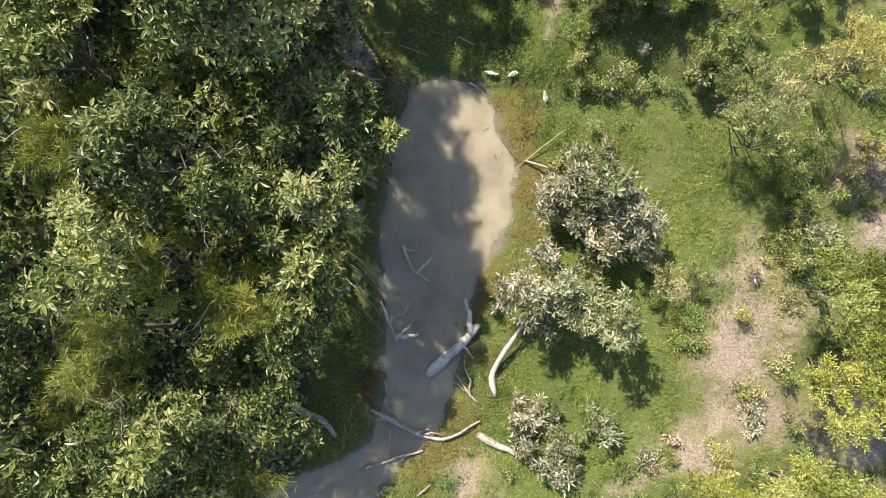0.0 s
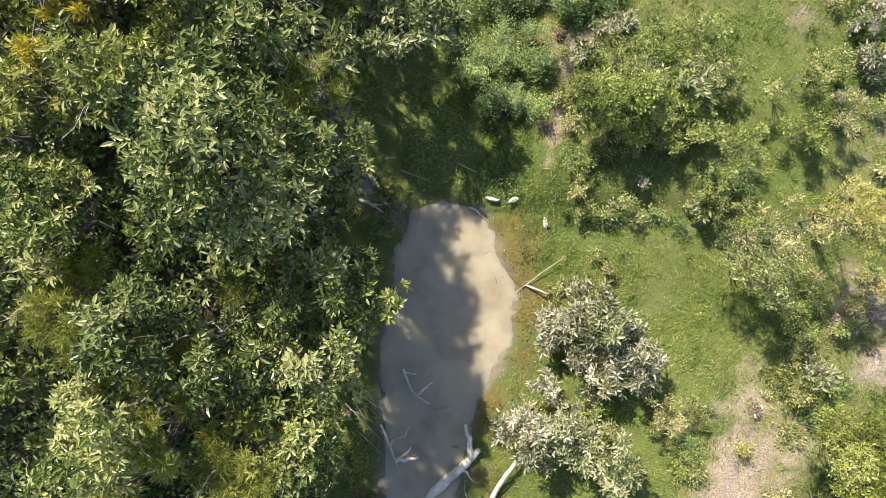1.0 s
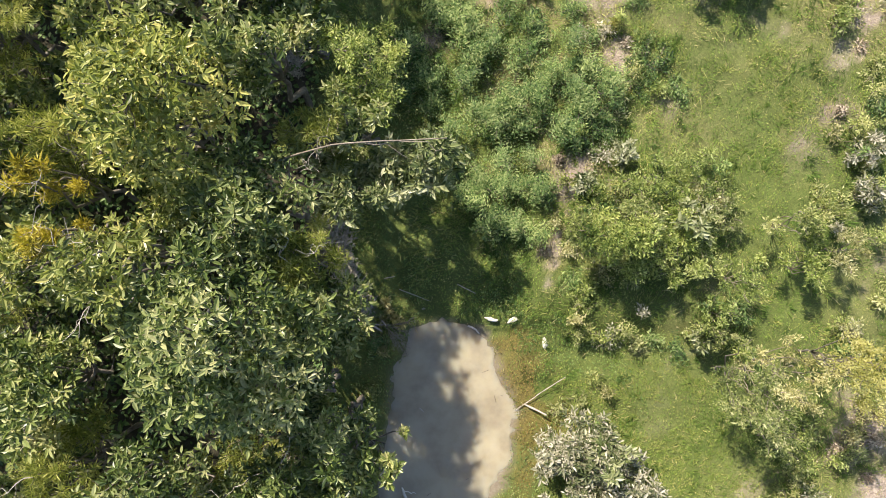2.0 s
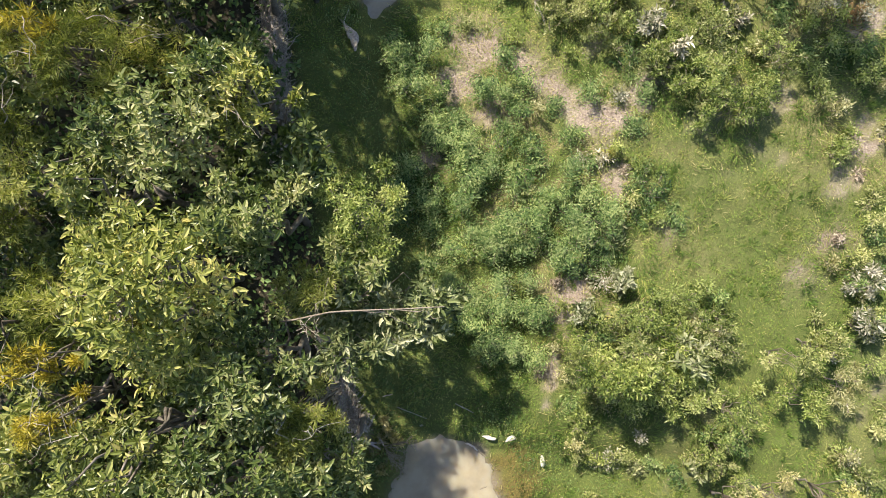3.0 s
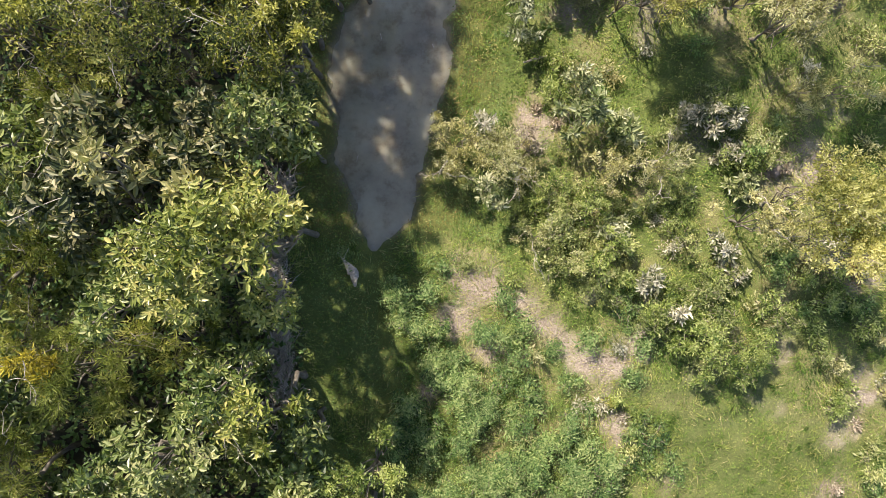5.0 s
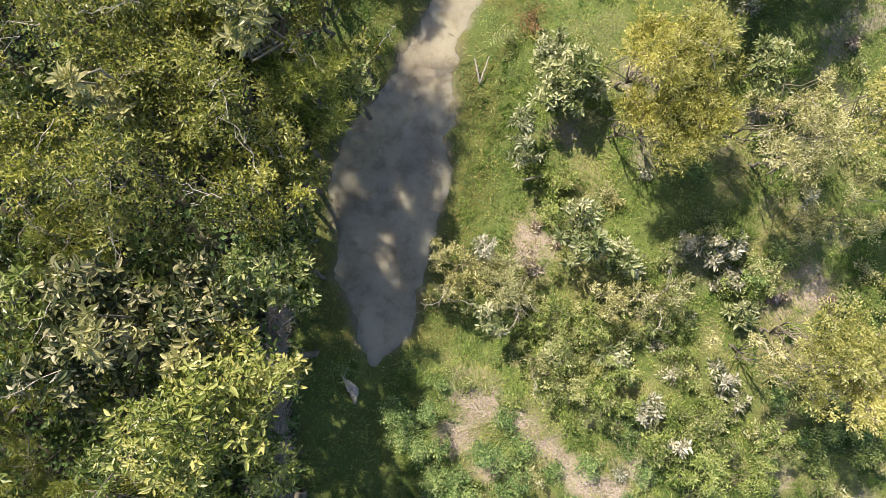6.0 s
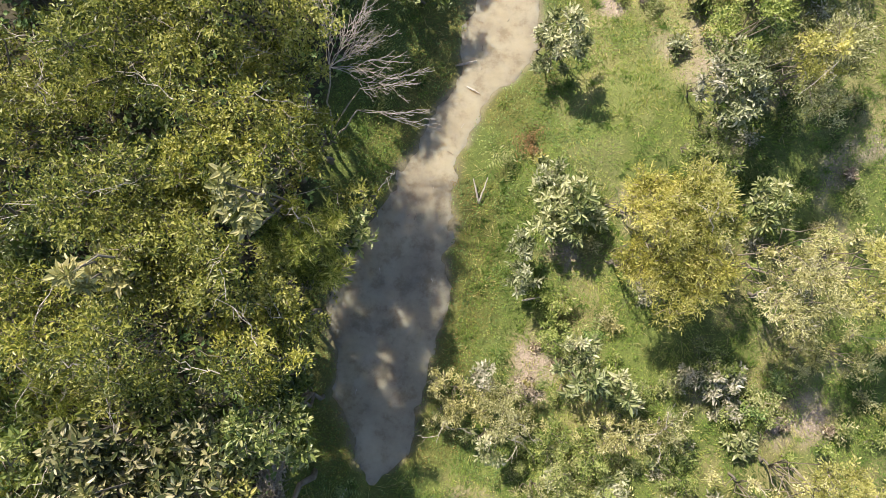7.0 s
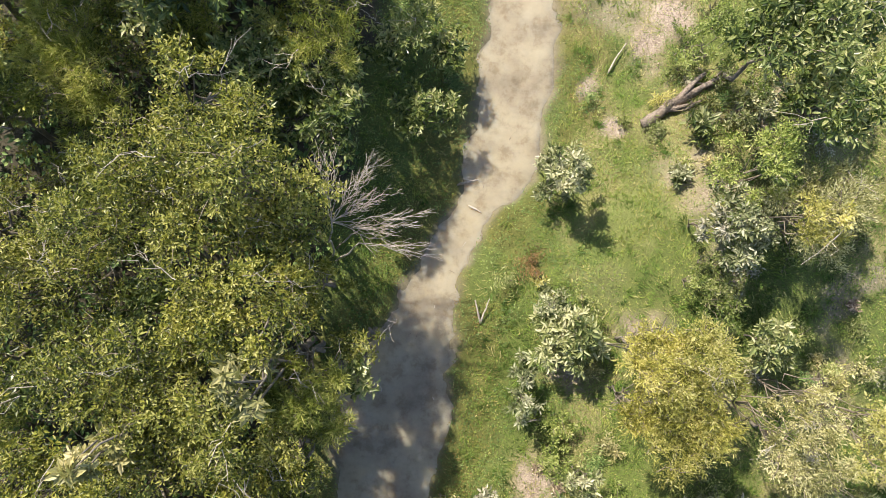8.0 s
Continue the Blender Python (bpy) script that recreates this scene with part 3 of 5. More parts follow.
def plant(kind, x, y, top, radius, fill=1.0, label="", lean=(0.0, 0.0)):
    """A tree or bush: trunk or stems, limbs to each part of the crown, twigs, and a crown of single leaves with an uneven outline."""
    global plants
    plants += 1
    rng = np.random.default_rng(1000 + plants)
    sp = SPECIES[kind]
    words, name, category = WORDS[kind]
    foot = np.array([x - lean[0], y - lean[1], 0])
    z0 = float(gz(foot[0], foot[1]))
    height = top - z0
    root = thing(name, foot[0], foot[1], z0 - 0.03, label or words, category, "trees of the wood" if kind in TALL else "bushes on the bank")
    full = 1.25 if kind in ("golden", "amber") else 1.12 if kind in ("silver", "ash") else 1.0
    n = int(((6 if kind in TALL else 5) + radius * 4.2) * full)
    ang = np.arange(n) * 2.4 + rng.random() * 6
    far = radius * 0.82 * np.sqrt((np.arange(n) + 0.3) / n) * rng.uniform(0.75, 1.2, n)
    size = radius * rng.uniform(0.22, 0.44, n) * full
    high = height - size * 0.85 - (far / radius) ** 2 * 0.24 * height - rng.random(n) * 0.2 * height
    if kind in DOMES:
        high = height - size * 0.85 - (far / radius) ** 2 * 0.12 * height - rng.random(n) * 0.16 * height
    elif kind not in TALL:
        high -= (far / radius) ** 2 * 0.14 * height + rng.random(n) * 0.2 * height
    high = np.maximum(high, size * 0.5)
    long, turn = rng.uniform(0.95, 1.22), rng.random() * 3.2
    mids = np.stack([np.cos(ang) * far * long, np.sin(ang) * far / long, high], -1)
    mids[:, :2] = mids[:, :2] @ np.array([[math.cos(turn), -math.sin(turn)], [math.sin(turn), math.cos(turn)]]) + np.array(lean)
    # trunk or stems, and limbs
    thick = 0.010 * height + 0.015 if kind in TALL else 0.006 * height + 0.012
    fork = np.array([lean[0] * 0.4 + rng.normal(0, 0.1), lean[1] * 0.4 + rng.normal(0, 0.1), height * (0.42 if kind in TALL else 0.14)])
    v, f = tube(bend((0, 0, -0.1), fork, 6, 0.12, rng), np.linspace(thick * 1.2, thick * 0.5, 6), 8, 0.2, rng)
    part("trunk", quads("trunk", v, f, flat=False), BARK, root)
    twigs = []
    tips, axes, tones = [], [], []
    lobe_tone = np.clip(sp.get("tone", 0.48) + rng.normal(0, 0.19, n), 0.08, 0.88)
    for i in range(n):
        v, f = tube(bend(fork, mids[i], 5, 0.16, rng), np.linspace(thick * 0.5, thick * 0.15, 5), 6 if kind in TALL and kind != "shade" else 4, 0.15, rng)
        part("limb", quads("limb", v, f, flat=False), BARK if kind in TALL else TWIG, root)
        count = max(8, int(sp["dense"] * fill * 4 * np.pi * size[i] ** 2 * 0.48))
        u = unit(rng.normal(0, 1, (count, 3)) + [0, 0, 0.7])
        r = size[i] * np.where(rng.random(count) < 0.82, rng.uniform(0.75, 1.25, count), rng.uniform(0.3, 0.75, count))
        at = mids[i] + u * r[:, None] * [1, 1, 0.8]
        at[:, 2] = np.maximum(at[:, 2], 0.08)
        tips.append(at)
        axes.append(u + [0, 0, 0.55] + rng.normal(0, 0.35, (count, 3)))
        tones.append(np.clip(lobe_tone[i] + rng.normal(0, 0.17, count), 0, 1))
        for j in range(0, count, (9 if kind == "small" else 13) if kind in TALL else 10):
            twigs.append(wire(bend(mids[i] * [1, 1, 0.96], at[j], 4, 0.2, rng), [0.013, 0.010, 0.007, 0.004]))
    v, f = merge(twigs)
    part("twig_tangle", quads("twig_tangle", v, f), TWIG, root)["kind"] = "stuff"
    v, f, t = shoots(rng, np.vstack(tips), np.vstack(axes), np.concatenate(tones), sp)
    part("crown", quads("crown", v, f, t), sp["mat"], root)
    if kind in ("feather", "small", "dusk", "mustard") or kind in ("broad", "yellow", "gilded", "amber", "wheat") and plants % 2 == 0:
        dead = []
        for i in rng.choice(n, max(2, n // 4), False):
            a = mids[i] + [0, 0, size[i] * 0.5]
            way = unit(np.array([rng.normal(), rng.normal(), rng.uniform(0.1, 0.4)])) * rng.uniform(0.4, 0.95)
            line = bend(a, a + way, 6, 0.18, rng)
            dead.append(wire(line, np.linspace(0.010, 0.003, 6)))
            for j in (2, 3, 4):
                side = way * rng.uniform(0.25, 0.5) + rng.normal(0, 0.18, 3)
                dead.append(wire(bend(line[j], line[j] + side, 4, 0.18, rng), np.linspace(0.006, 0.0025, 4)))
        v, f = merge(dead)
        part("dead_twig", quads("dead_twig", v, f), DEADWOOD, root, "bare grey twigs")["kind"] = "stuff"
    return root


# Tall trees of the left bank: kind, x, y, top, radius.
WOOD_NEAR = [
    ("fresh", -5.7, -0.2, 7.1, 1.15), ("broad", -5.1, 1.55, 6.5, 1.2), ("broad", -1.95, 2.1, 5.7, 0.9, 1.3), ("fresh", -2.05, 0.75, 5.9, 0.75, 1.3), ("broad", -1.8, 1.4, 5.5, 0.7), ("broad", -2.8, 1.5, 5.6, 0.85, 1.5), ("broad", -2.65, -0.4, 5.2, 0.85, 1.5), ("broad", -2.35, -1.2, 4.8, 0.55, 1.3), ("broad", -3.1, 0.6, 5.2, 0.7, 1.4), ("broad", -2.6, 2.6, 5.0, 0.6, 1.4),
    ("broad", -3.75, 0.65, 6.0, 0.95, 1.4), ("feather", -6.8, 1.8, 5.8, 1.0), ("feather", -5.2, -0.6, 6.2, 0.8), ("feather", -4.05, -1.25, 5.2, 0.9, 1.3),
    ("feather", -6.1, -2.0, 6.2, 0.95), ("broad", -5.3, -3.7, 5.5, 1.2), ("broad", -3.05, -1.8, 4.5, 1.0, 1.2), ("broad", -3.7, -3.6, 4.0, 1.0, 0.8),
    ("fresh", -2.05, 4.5, 5.6, 0.85, 1.3), ("broad", -7.0, -4.6, 5.2, 1.3), ("broad", -4.9, -6.2, 4.9, 1.4), ("broad", -6.9, 3.4, 6.6, 1.1)]
WOOD_MID = [
    ("fresh", -3.6, 4.4, 7.9, 1.7), ("yellow", -5.0, 5.4, 8.1, 0.95), ("broad", -3.3, 6.55, 6.6, 1.25), ("feather", -2.45, 5.75, 5.8, 0.8, 1.2),
    ("gilded", -4.85, 8.0, 7.5, 1.65), ("spring", -1.55, 9.5, 5.8, 1.15, 1.7, "tall leafy bush with yellow-green leaves beside the wood"), ("broad", -3.3, 9.3, 6.7, 0.95, 1.4), ("fresh", -4.95, 10.65, 6.7, 1.2), ("yellow", -3.4, 11.4, 6.1, 0.85),
    ("broad", -4.0, 12.0, 6.1, 0.75), ("yellow", -5.8, 9.75, 7.1, 0.85), ("gilded", -3.9, 14.4, 7.1, 1.5), ("gilded", -3.1, 14.8, 6.1, 0.7),
    ("dusk", -6.3, 15.3, 6.1, 1.2), ("dusk", -4.7, 15.9, 5.6, 1.0, 0.8), ("feather", -6.9, 7.6, 6.0, 1.0), ("feather", -6.6, 12.2, 5.6, 1.1),
    ("feather", -2.5, 8.0, 5.2, 0.75), ("broad", -1.75, 8.35, 4.9, 0.7, 1.2), ("shade", -2.85, 10.5, 4.6, 0.9, 1.0), ("broad", -5.7, 13.6, 6.4, 0.8), ("yellow", -7.0, 5.6, 6.4, 0.9), ("mustard", -6.4, 6.9, 7.0, 0.4), ("mustard", -6.3, 5.9, 7.0, 0.35), ("mustard", -6.9, 12.4, 6.1, 0.45)]
WOOD_FAR = [
    ("dusk", -6.2, 16.4, 5.7, 1.1, 0.8), ("dusk", -4.3, 16.7, 5.5, 0.8, 0.8), ("broad", -3.2, 16.8, 5.4, 0.95, 1.4), ("small", -3.5, 18.4, 5.8, 1.3, 1.1), ("small", -5.45, 18.65, 6.5, 1.6), ("small", -3.9, 20.0, 6.1, 1.1, 1.2), ("small", -4.4, 22.8, 6.3, 1.1),
    ("small", -5.4, 20.8, 6.6, 1.65), ("small", -3.4, 22.0, 6.3, 1.2, 1.3), ("small", -2.65, 22.3, 4.3, 0.85, 1.3), ("feather", -2.55, 20.4, 5.4, 0.95, 1.5), ("small", -3.0, 19.4, 5.0, 0.9, 1.3), ("broad", -3.1, 17.5, 4.3, 0.6, 1.7), ("small", -3.2, 18.5, 4.6, 0.7, 1.6), ("small", -3.0, 20.9, 4.9, 0.7, 1.5), ("feather", -2.9, 16.6, 4.0, 0.5, 1.7), ("small", -4.5, 21.5, 5.6, 0.9, 1.4),
    ("pale", -3.2, 20.95, 7.3, 0.6), ("pale", -5.6, 19.75, 7.4, 0.35), ("pale", -5.5, 15.9, 6.9, 0.6), ("pale", -4.4, 15.5, 6.4, 0.5), ("broad", -1.8, 20.6, 4.2, 0.55, 0.8), ("small", -3.4, 24.3, 6.8, 1.55),
    ("small", -5.6, 24.0, 6.4, 1.6), ("small", -3.1, 23.5, 5.2, 1.0, 1.2), ("small", -4.2, 25.7, 6.7, 0.95), ("feather", -7.3, 26.3, 4.8, 1.2),
    ("feather", -7.2, 27.6, 5.2, 1.1), ("broad", -2.35, 26.05, 4.2, 0.95), ("broad", -0.5, 26.3, 2.2, 0.75), ("broad", -1.05, 27.8, 2.5, 0.95),
    ("broad", 0.05, 27.8, 2.0, 0.55), ("feather", -2.55, 27.4, 4.8, 1.0), ("broad", -3.8, 26.7, 4.5, 1.0), ("small", -7.2, 22.4, 6.0, 1.2),
    ("small", -7.0, 18.8, 5.8, 1.2), ("small", -3.0, 18.7, 4.8, 0.7), ("small", -1.7, 21.2, 4.2, 0.55, 0.8), ("feather", -4.9, 28.3, 5.0, 1.3), ("feather", -8.2, 10.0, 6.2, 1.2)]
for row in WOOD_NEAR + WOOD_MID + WOOD_FAR:
    plant(*row)
# Trees added past the top of the view, only to shade the far wood.
for tx, ty, top in ((-3.6, 30.9, 5.6), (-5.6, 30.3, 7.4), (-7.9, 29.9, 7.6), (-9.3, 28.0, 7.4), (-3.2, 29.4, 5.2), (-5.0, 28.6, 6.6)):
    plant("shade", tx, ty, top, 1.6, 1.1, "tall dark broadleaf tree added out of view to shade the wood's edge")
# Rows added mostly left of the view, to block sun from the wood.
for ty in np.arange(-6.0, 17.0, 2.2):
    plant("shade", -8.9, ty, 6.4, 1.4, 0.6, "tall dark broadleaf tree added mostly out of view to shade the wood")
for ty in np.arange(-5.0, 27.0, 3.0):
    plant("shade", -11.0, ty, 6.0, 1.6, 0.35, "tall dark broadleaf tree added mostly out of view to shade the wood")
for tx, ty in ((-8.3, 18.6), (-8.6, 21.0), (-8.4, 23.3), (-8.6, 25.6)):
    plant("small", tx, ty, 6.4, 1.3, 0.5)
plant("fresh", -1.0, 1.85, 5.1, 0.36, 0.9, "thin pale green sapling leaning over the pool", (1.2, 0.0))
plant("grey", -0.5, 7.4, 4.5, 0.95, 1.0, "slender tree leaning out of the wood over grass", (2.6, 0.0))
plant("grey", -1.7, 7.2, 5.2, 0.95, 1.15, "slender tree leaning out of the wood over grass", (1.6, 0.0))
spot = np.random.default_rng(77)
standing = [(row[1], row[2], row[4]) for row in WOOD_NEAR + WOOD_MID + WOOD_FAR]
for gy0 in np.arange(-7.5, 31.5, 1.35):
    for gx0 in np.arange(-9.7, -2.2, 1.35):
        ux, uy = gx0 + spot.uniform(-0.5, 0.5), gy0 + spot.uniform(-0.5, 0.5)
        near = min(math.hypot(ux - a, uy - b) / r for a, b, r in standing)
        if near > 0.72 and forest(ux + 0.4, uy) > 0.5 and shore(ux, uy) < -0.8:
            kind = ("shade", "shade", "shade", "feather")[int(spot.integers(4))] if uy < 17 else ("small", "shade", "small", "feather")[int(spot.integers(4))]
            plant(kind, ux, uy, spot.uniform(2.2, 3.9) + 0.7 * (uy > 17), spot.uniform(0.95, 1.2), 0.5, "slender understorey tree in the shade of the wood")
            standing.append((ux, uy, 0.85))

# Bushes of the open bank.
BANK_NEAR = [
    ("silver", 3.3, 1.15, 2.6, 1.05), ("silver", 2.65, 0.9, 1.8, 0.7), ("grey", 3.65, 1.2, 3.0, 0.6), ("silver", 4.3, 0.25, 2.8, 0.8), ("silver", 3.65, -0.15, 2.2, 0.55),
    ("silver", 2.4, -0.4, 2.0, 0.4), ("silver", 1.95, -1.45, 2.7, 0.8), ("ash", 3.5, -1.75, 3.5, 0.75, 1.1), ("ash", 2.7, -1.3, 3.0, 0.75), ("wheat", 5.05, -1.0, 2.4, 0.55), ("sage", 5.8, -0.9, 1.9, 0.5),
    ("silver", 1.9, -4.2, 1.5, 0.55), ("silver", 2.75, -5.3, 1.6, 0.7), ("silver", 2.0, -5.0, 1.2, 0.4), ("lime", 8.4, -1.2, 4.6, 1.3), ("lime", 8.5, -2.8, 4.4, 1.3), ("lime", 7.2, -5.2, 4.6, 1.25), ("lime", 5.7, -5.4, 3.8, 0.8),
    ("sage", 7.7, -0.3, 1.6, 0.42, 0.7), ("sage", 8.0, 0.1, 1.5, 0.4, 0.7), ("silver", 7.2, -4.25, 1.5, 0.36), ("silver", 4.85, -5.3, 1.3, 0.3),
    ("sage", 6.4, 3.0, 4.6, 0.85), ("wheat", 7.2, 3.3, 4.9, 0.85, 0.9), ("sage", 6.8, 2.2, 4.3, 0.75, 0.9), ("golden", 8.2, 3.5, 4.8, 0.9, 0.9), ("sage", 6.0, 3.9, 2.4, 0.45),
    ("spring", 3.3, 4.5, 1.3, 0.45), ("spring", 6.1, 4.3, 2.4, 0.5), ("sage", 6.3, 3.9, 2.1, 0.45), ("grey", 5.95, 3.75, 1.9, 0.3), ("sage", 3.3, 3.75, 0.9, 0.35), ("spring", 3.75, 6.0, 3.5, 0.85, 2.3), ("sage", 3.2, 6.15, 3.0, 0.7, 1.5), ("spring", 4.85, 5.9, 3.0, 0.8, 2.4), ("sage", 4.2, 6.5, 3.6, 0.65, 1.2),
    ("sage", 4.35, 5.6, 2.4, 0.8, 2.2), ("spring", 5.6, 5.8, 2.7, 0.75, 2.2), ("grey", 5.4, 6.4, 3.0, 0.5), ("spring", 6.6, 5.1, 2.6, 0.6)]
BANK_MID = [
    ("spring", 4.3, 7.1, 2.9, 0.65), ("ash", 4.15, 8.0, 1.8, 0.3), ("ash", 3.2, 7.3, 2.0, 0.34), ("spring", 5.4, 7.5, 2.5, 0.75), ("sage", 6.0, 6.8, 2.8, 0.6), ("spring", 5.1, 6.7, 2.8, 0.7), ("green", 3.5, 6.7, 2.2, 0.5),
    ("sage", 7.6, 6.35, 3.5, 0.55, 1.6), ("sage", 8.3, 6.7, 3.2, 0.5, 1.4), ("wheat", 8.7, 5.8, 3.4, 0.6, 1.2), ("spring", 7.9, 5.5, 3.0, 0.6, 1.6), ("silver", 9.55, 8.1, 2.3, 0.36), ("silver", 9.6, 7.1, 2.3, 0.36), ("green", 4.75, 10.1, 1.7, 0.75), ("green", 4.5, 9.6, 1.5, 0.45),
    ("spring", 5.0, 13.1, 2.6, 0.7, 1.6), ("spring", 5.6, 12.6, 2.7, 0.7, 1.6), ("spring", 6.2, 12.05, 2.7, 0.6, 1.5), ("spring", 6.75, 11.85, 2.7, 0.55), ("spring", 7.15, 12.2, 2.4, 0.42), ("silver", 4.65, 13.75, 2.3, 0.36), ("silver", 5.15, 13.1, 2.8, 0.25),
    ("sage", 5.7, 13.6, 2.5, 0.7, 1.5), ("sage", 2.9, 14.2, 2.1, 0.75, 1.4), ("sage", 3.7, 13.8, 2.2, 0.65, 1.4), ("green", 4.2, 13.2, 1.8, 0.6), ("silver", 6.2, 14.5, 2.4, 0.36), ("silver", 6.6, 13.9, 1.9, 0.3), ("wheat", 2.1, 14.7, 2.2, 0.5),
    ("wheat", 0.55, 16.75, 2.5, 0.8, 1.2), ("wheat", 1.3, 16.6, 2.5, 0.8, 1.3), ("wheat", -0.05, 17.2, 2.2, 0.36), ("wheat", 0.05, 16.4, 2.0, 0.45), ("silver", 0.9, 17.2, 2.1, 0.45), ("wheat", 1.85, 16.2, 2.2, 0.5), ("ash", 1.05, 15.85, 2.5, 0.5, 1.2), ("withered", 1.95, 17.0, 1.9, 0.5),
    ("ash", 3.05, 18.1, 3.3, 0.5), ("grey", 3.1, 17.4, 3.3, 0.5), ("grey", 4.0, 17.15, 2.8, 0.45), ("wheat", 4.4, 16.3, 3.4, 0.65), ("wheat", 3.7, 16.3, 3.1, 0.55), ("wheat", 5.1, 16.4, 3.0, 0.5), ("silver", 5.4, 17.45, 2.5, 0.36),
    ("silver", 5.9, 17.4, 2.6, 0.42), ("silver", 6.4, 17.4, 2.5, 0.36), ("silver", 6.4, 16.7, 2.1, 0.34), ("grey", 6.75, 15.95, 2.0, 0.35), ("wheat", 6.6, 15.2, 4.6, 0.8), ("golden", 7.3, 15.6, 5.2, 0.95), ("golden", 8.0, 14.7, 4.7, 1.0), ("wheat", 7.95, 18.1, 2.6, 0.6), ("wheat", 8.7, 18.0, 3.2, 0.7)]
BANK_FAR = [
    ("amber", 4.0, 21.2, 4.9, 0.72, 1.2), ("amber", 4.9, 21.1, 4.95, 0.78, 1.2), ("amber", 4.45, 20.4, 4.9, 0.7, 1.2), ("amber", 3.85, 20.05, 4.5, 0.7, 1.2), ("amber", 4.65, 19.75, 4.85, 0.85, 1.2), ("amber", 5.0, 19.8, 4.7, 0.6, 1.2), ("wheat", 7.0, 19.3, 5.7, 1.0, 1.2), ("wheat", 6.4, 19.9, 5.4, 0.55, 1.2), ("wheat", 7.2, 20.4, 5.3, 0.55, 1.2), ("golden", 8.0, 19.9, 5.6, 0.8), ("grey", 2.8, 21.15, 2.8, 0.85, 1.4), ("ash", 2.5, 21.9, 2.3, 0.5), ("sage", 3.3, 21.8, 2.0, 0.4), ("ash", 1.8, 19.6, 2.3, 0.42), ("ash", 1.85, 20.3, 1.9, 0.32),
    ("grey", 6.8, 21.3, 3.5, 0.65), ("sage", 7.5, 21.4, 3.2, 0.5), ("ash", 6.05, 23.65, 4.2, 0.75, 1.3), ("silver", 5.55, 23.7, 3.8, 0.42, 1.2), ("sage", 2.7, 15.1, 2.1, 0.8),
    ("ash", 2.75, 24.95, 3.5, 0.6, 1.4), ("ash", 2.6, 24.75, 2.3, 0.5, 1.3), ("ash", 2.3, 25.2, 2.9, 0.28, 1.2), ("spring", 6.25, 24.75, 5.4, 0.85, 1.5), ("golden", 6.65, 23.7, 5.5, 0.5, 1.1), ("wheat", 7.3, 24.0, 5.6, 1.1, 1.3), ("broad", 6.4, 27.1, 5.7, 1.2), ("broad", 7.2, 25.9, 5.6, 0.95), ("spring", 5.7, 27.6, 4.0, 0.8),
    ("grey", 5.75, 26.1, 2.2, 0.32), ("ash", 5.35, 24.95, 1.9, 0.25), ("broad", 7.3, 27.9, 5.0, 1.2)]
for row in BANK_NEAR + BANK_MID + BANK_FAR:
    plant(*row)
THICK_SCRUB = [(4.7, 13.8, 1.5), (5.2, 6.6, 1.9), (2.8, 14.6, 1.3), (4.9, 16.2, 1.7), (6.5, 13.2, 1.2), (6.9, 17.6, 1.2), (3.4, 6.6, 0.7), (2.6, 16.0, 1.0),
               (6.6, 22.2, 1.2), (3.2, 18.4, 0.8), (3.0, -4.6, 1.0), (8.2, 0.6, 1.0), (6.4, 27.6, 1.4)]
for cx, cy, cr in THICK_SCRUB:
    for k in range(int(2.2 * cr * cr) + 2):
        a, d = spot.random() * 6.3, cr * math.sqrt(spot.random())
        kind = ("sage", "spring", "sage", "spring", "ash")[int(spot.integers(5))]
        bx, by = cx + d * math.cos(a), cy + d * math.sin(a)
        if 4.2 < bx < 6.7 and abs(by - np.interp(bx, [4.7, 6.5], [26.2, 27.15])) < 0.95:
            continue
        plant(kind, bx, by, float(gz(bx, by)) + spot.uniform(0.6, 1.5), spot.uniform(0.35, 0.62), 0.75)


# ---- low growth ----
def scatter(rng, count, x0, x1, y0, y1, keep):
    x, y = rng.uniform(x0, x1, count), rng.uniform(y0, y1, count)
    ok = rng.random(count) < keep(x, y)
    return x[ok], y[ok]


def turf(name, count, area, keep, long, wide, tone, label, mat=GRASS, lean=(0.4, 1.15), seed=0, cap=0.8):
    """Grass as single bent blades, lodged by wind and water in a common drift."""
    rng = np.random.default_rng(300 + seed)
    x, y = scatter(rng, count, *area, keep)
    n = len(x)
    drift = vnoise(x, y, 1.3, 50 + seed) * 7 + rng.normal(0, 0.7, n)
    tilt = rng.uniform(*lean, n)
    way = np.stack([np.cos(drift) * np.sin(tilt), np.sin(drift) * np.sin(tilt), np.cos(tilt)], -1)
    size = np.clip(rng.normal(1, 0.25, n), 0.4, 1.8) * (0.55 + 1.1 * smooth((fbm(x, y, 0.7, 60 + seed) - 0.4) / 0.25))
    t = np.clip(np.minimum(tone(x, y), cap) + rng.normal(0, 0.12, n), 0, 1)
    up = np.stack([np.zeros(n), np.zeros(n), np.ones(n)], -1) + rng.normal(0, 0.3, (n, 3))
    v, f, t = blades(np.stack([x, y, gz(x, y) - 0.02], -1), way, up, long * size, np.full(n, wide), 0.3, 0.35, t, False)
    me = quads(name, v, f, t)
    me.materials.append(mat)
    return tagged(new(name, me), label, "grass", kind="stuff")


def open_ground(x, y):
    wet = np.where((y < 5) & (x > -0.5), 1.5, 0.6)
    return (shore(x, y) < -0.08) * (0.06 + 0.94 * smooth((-shore(x, y) - 0.15) / wet)) * (1 - 0.93 * soil(x, y)) * (1 - 0.97 * forest(x, y))


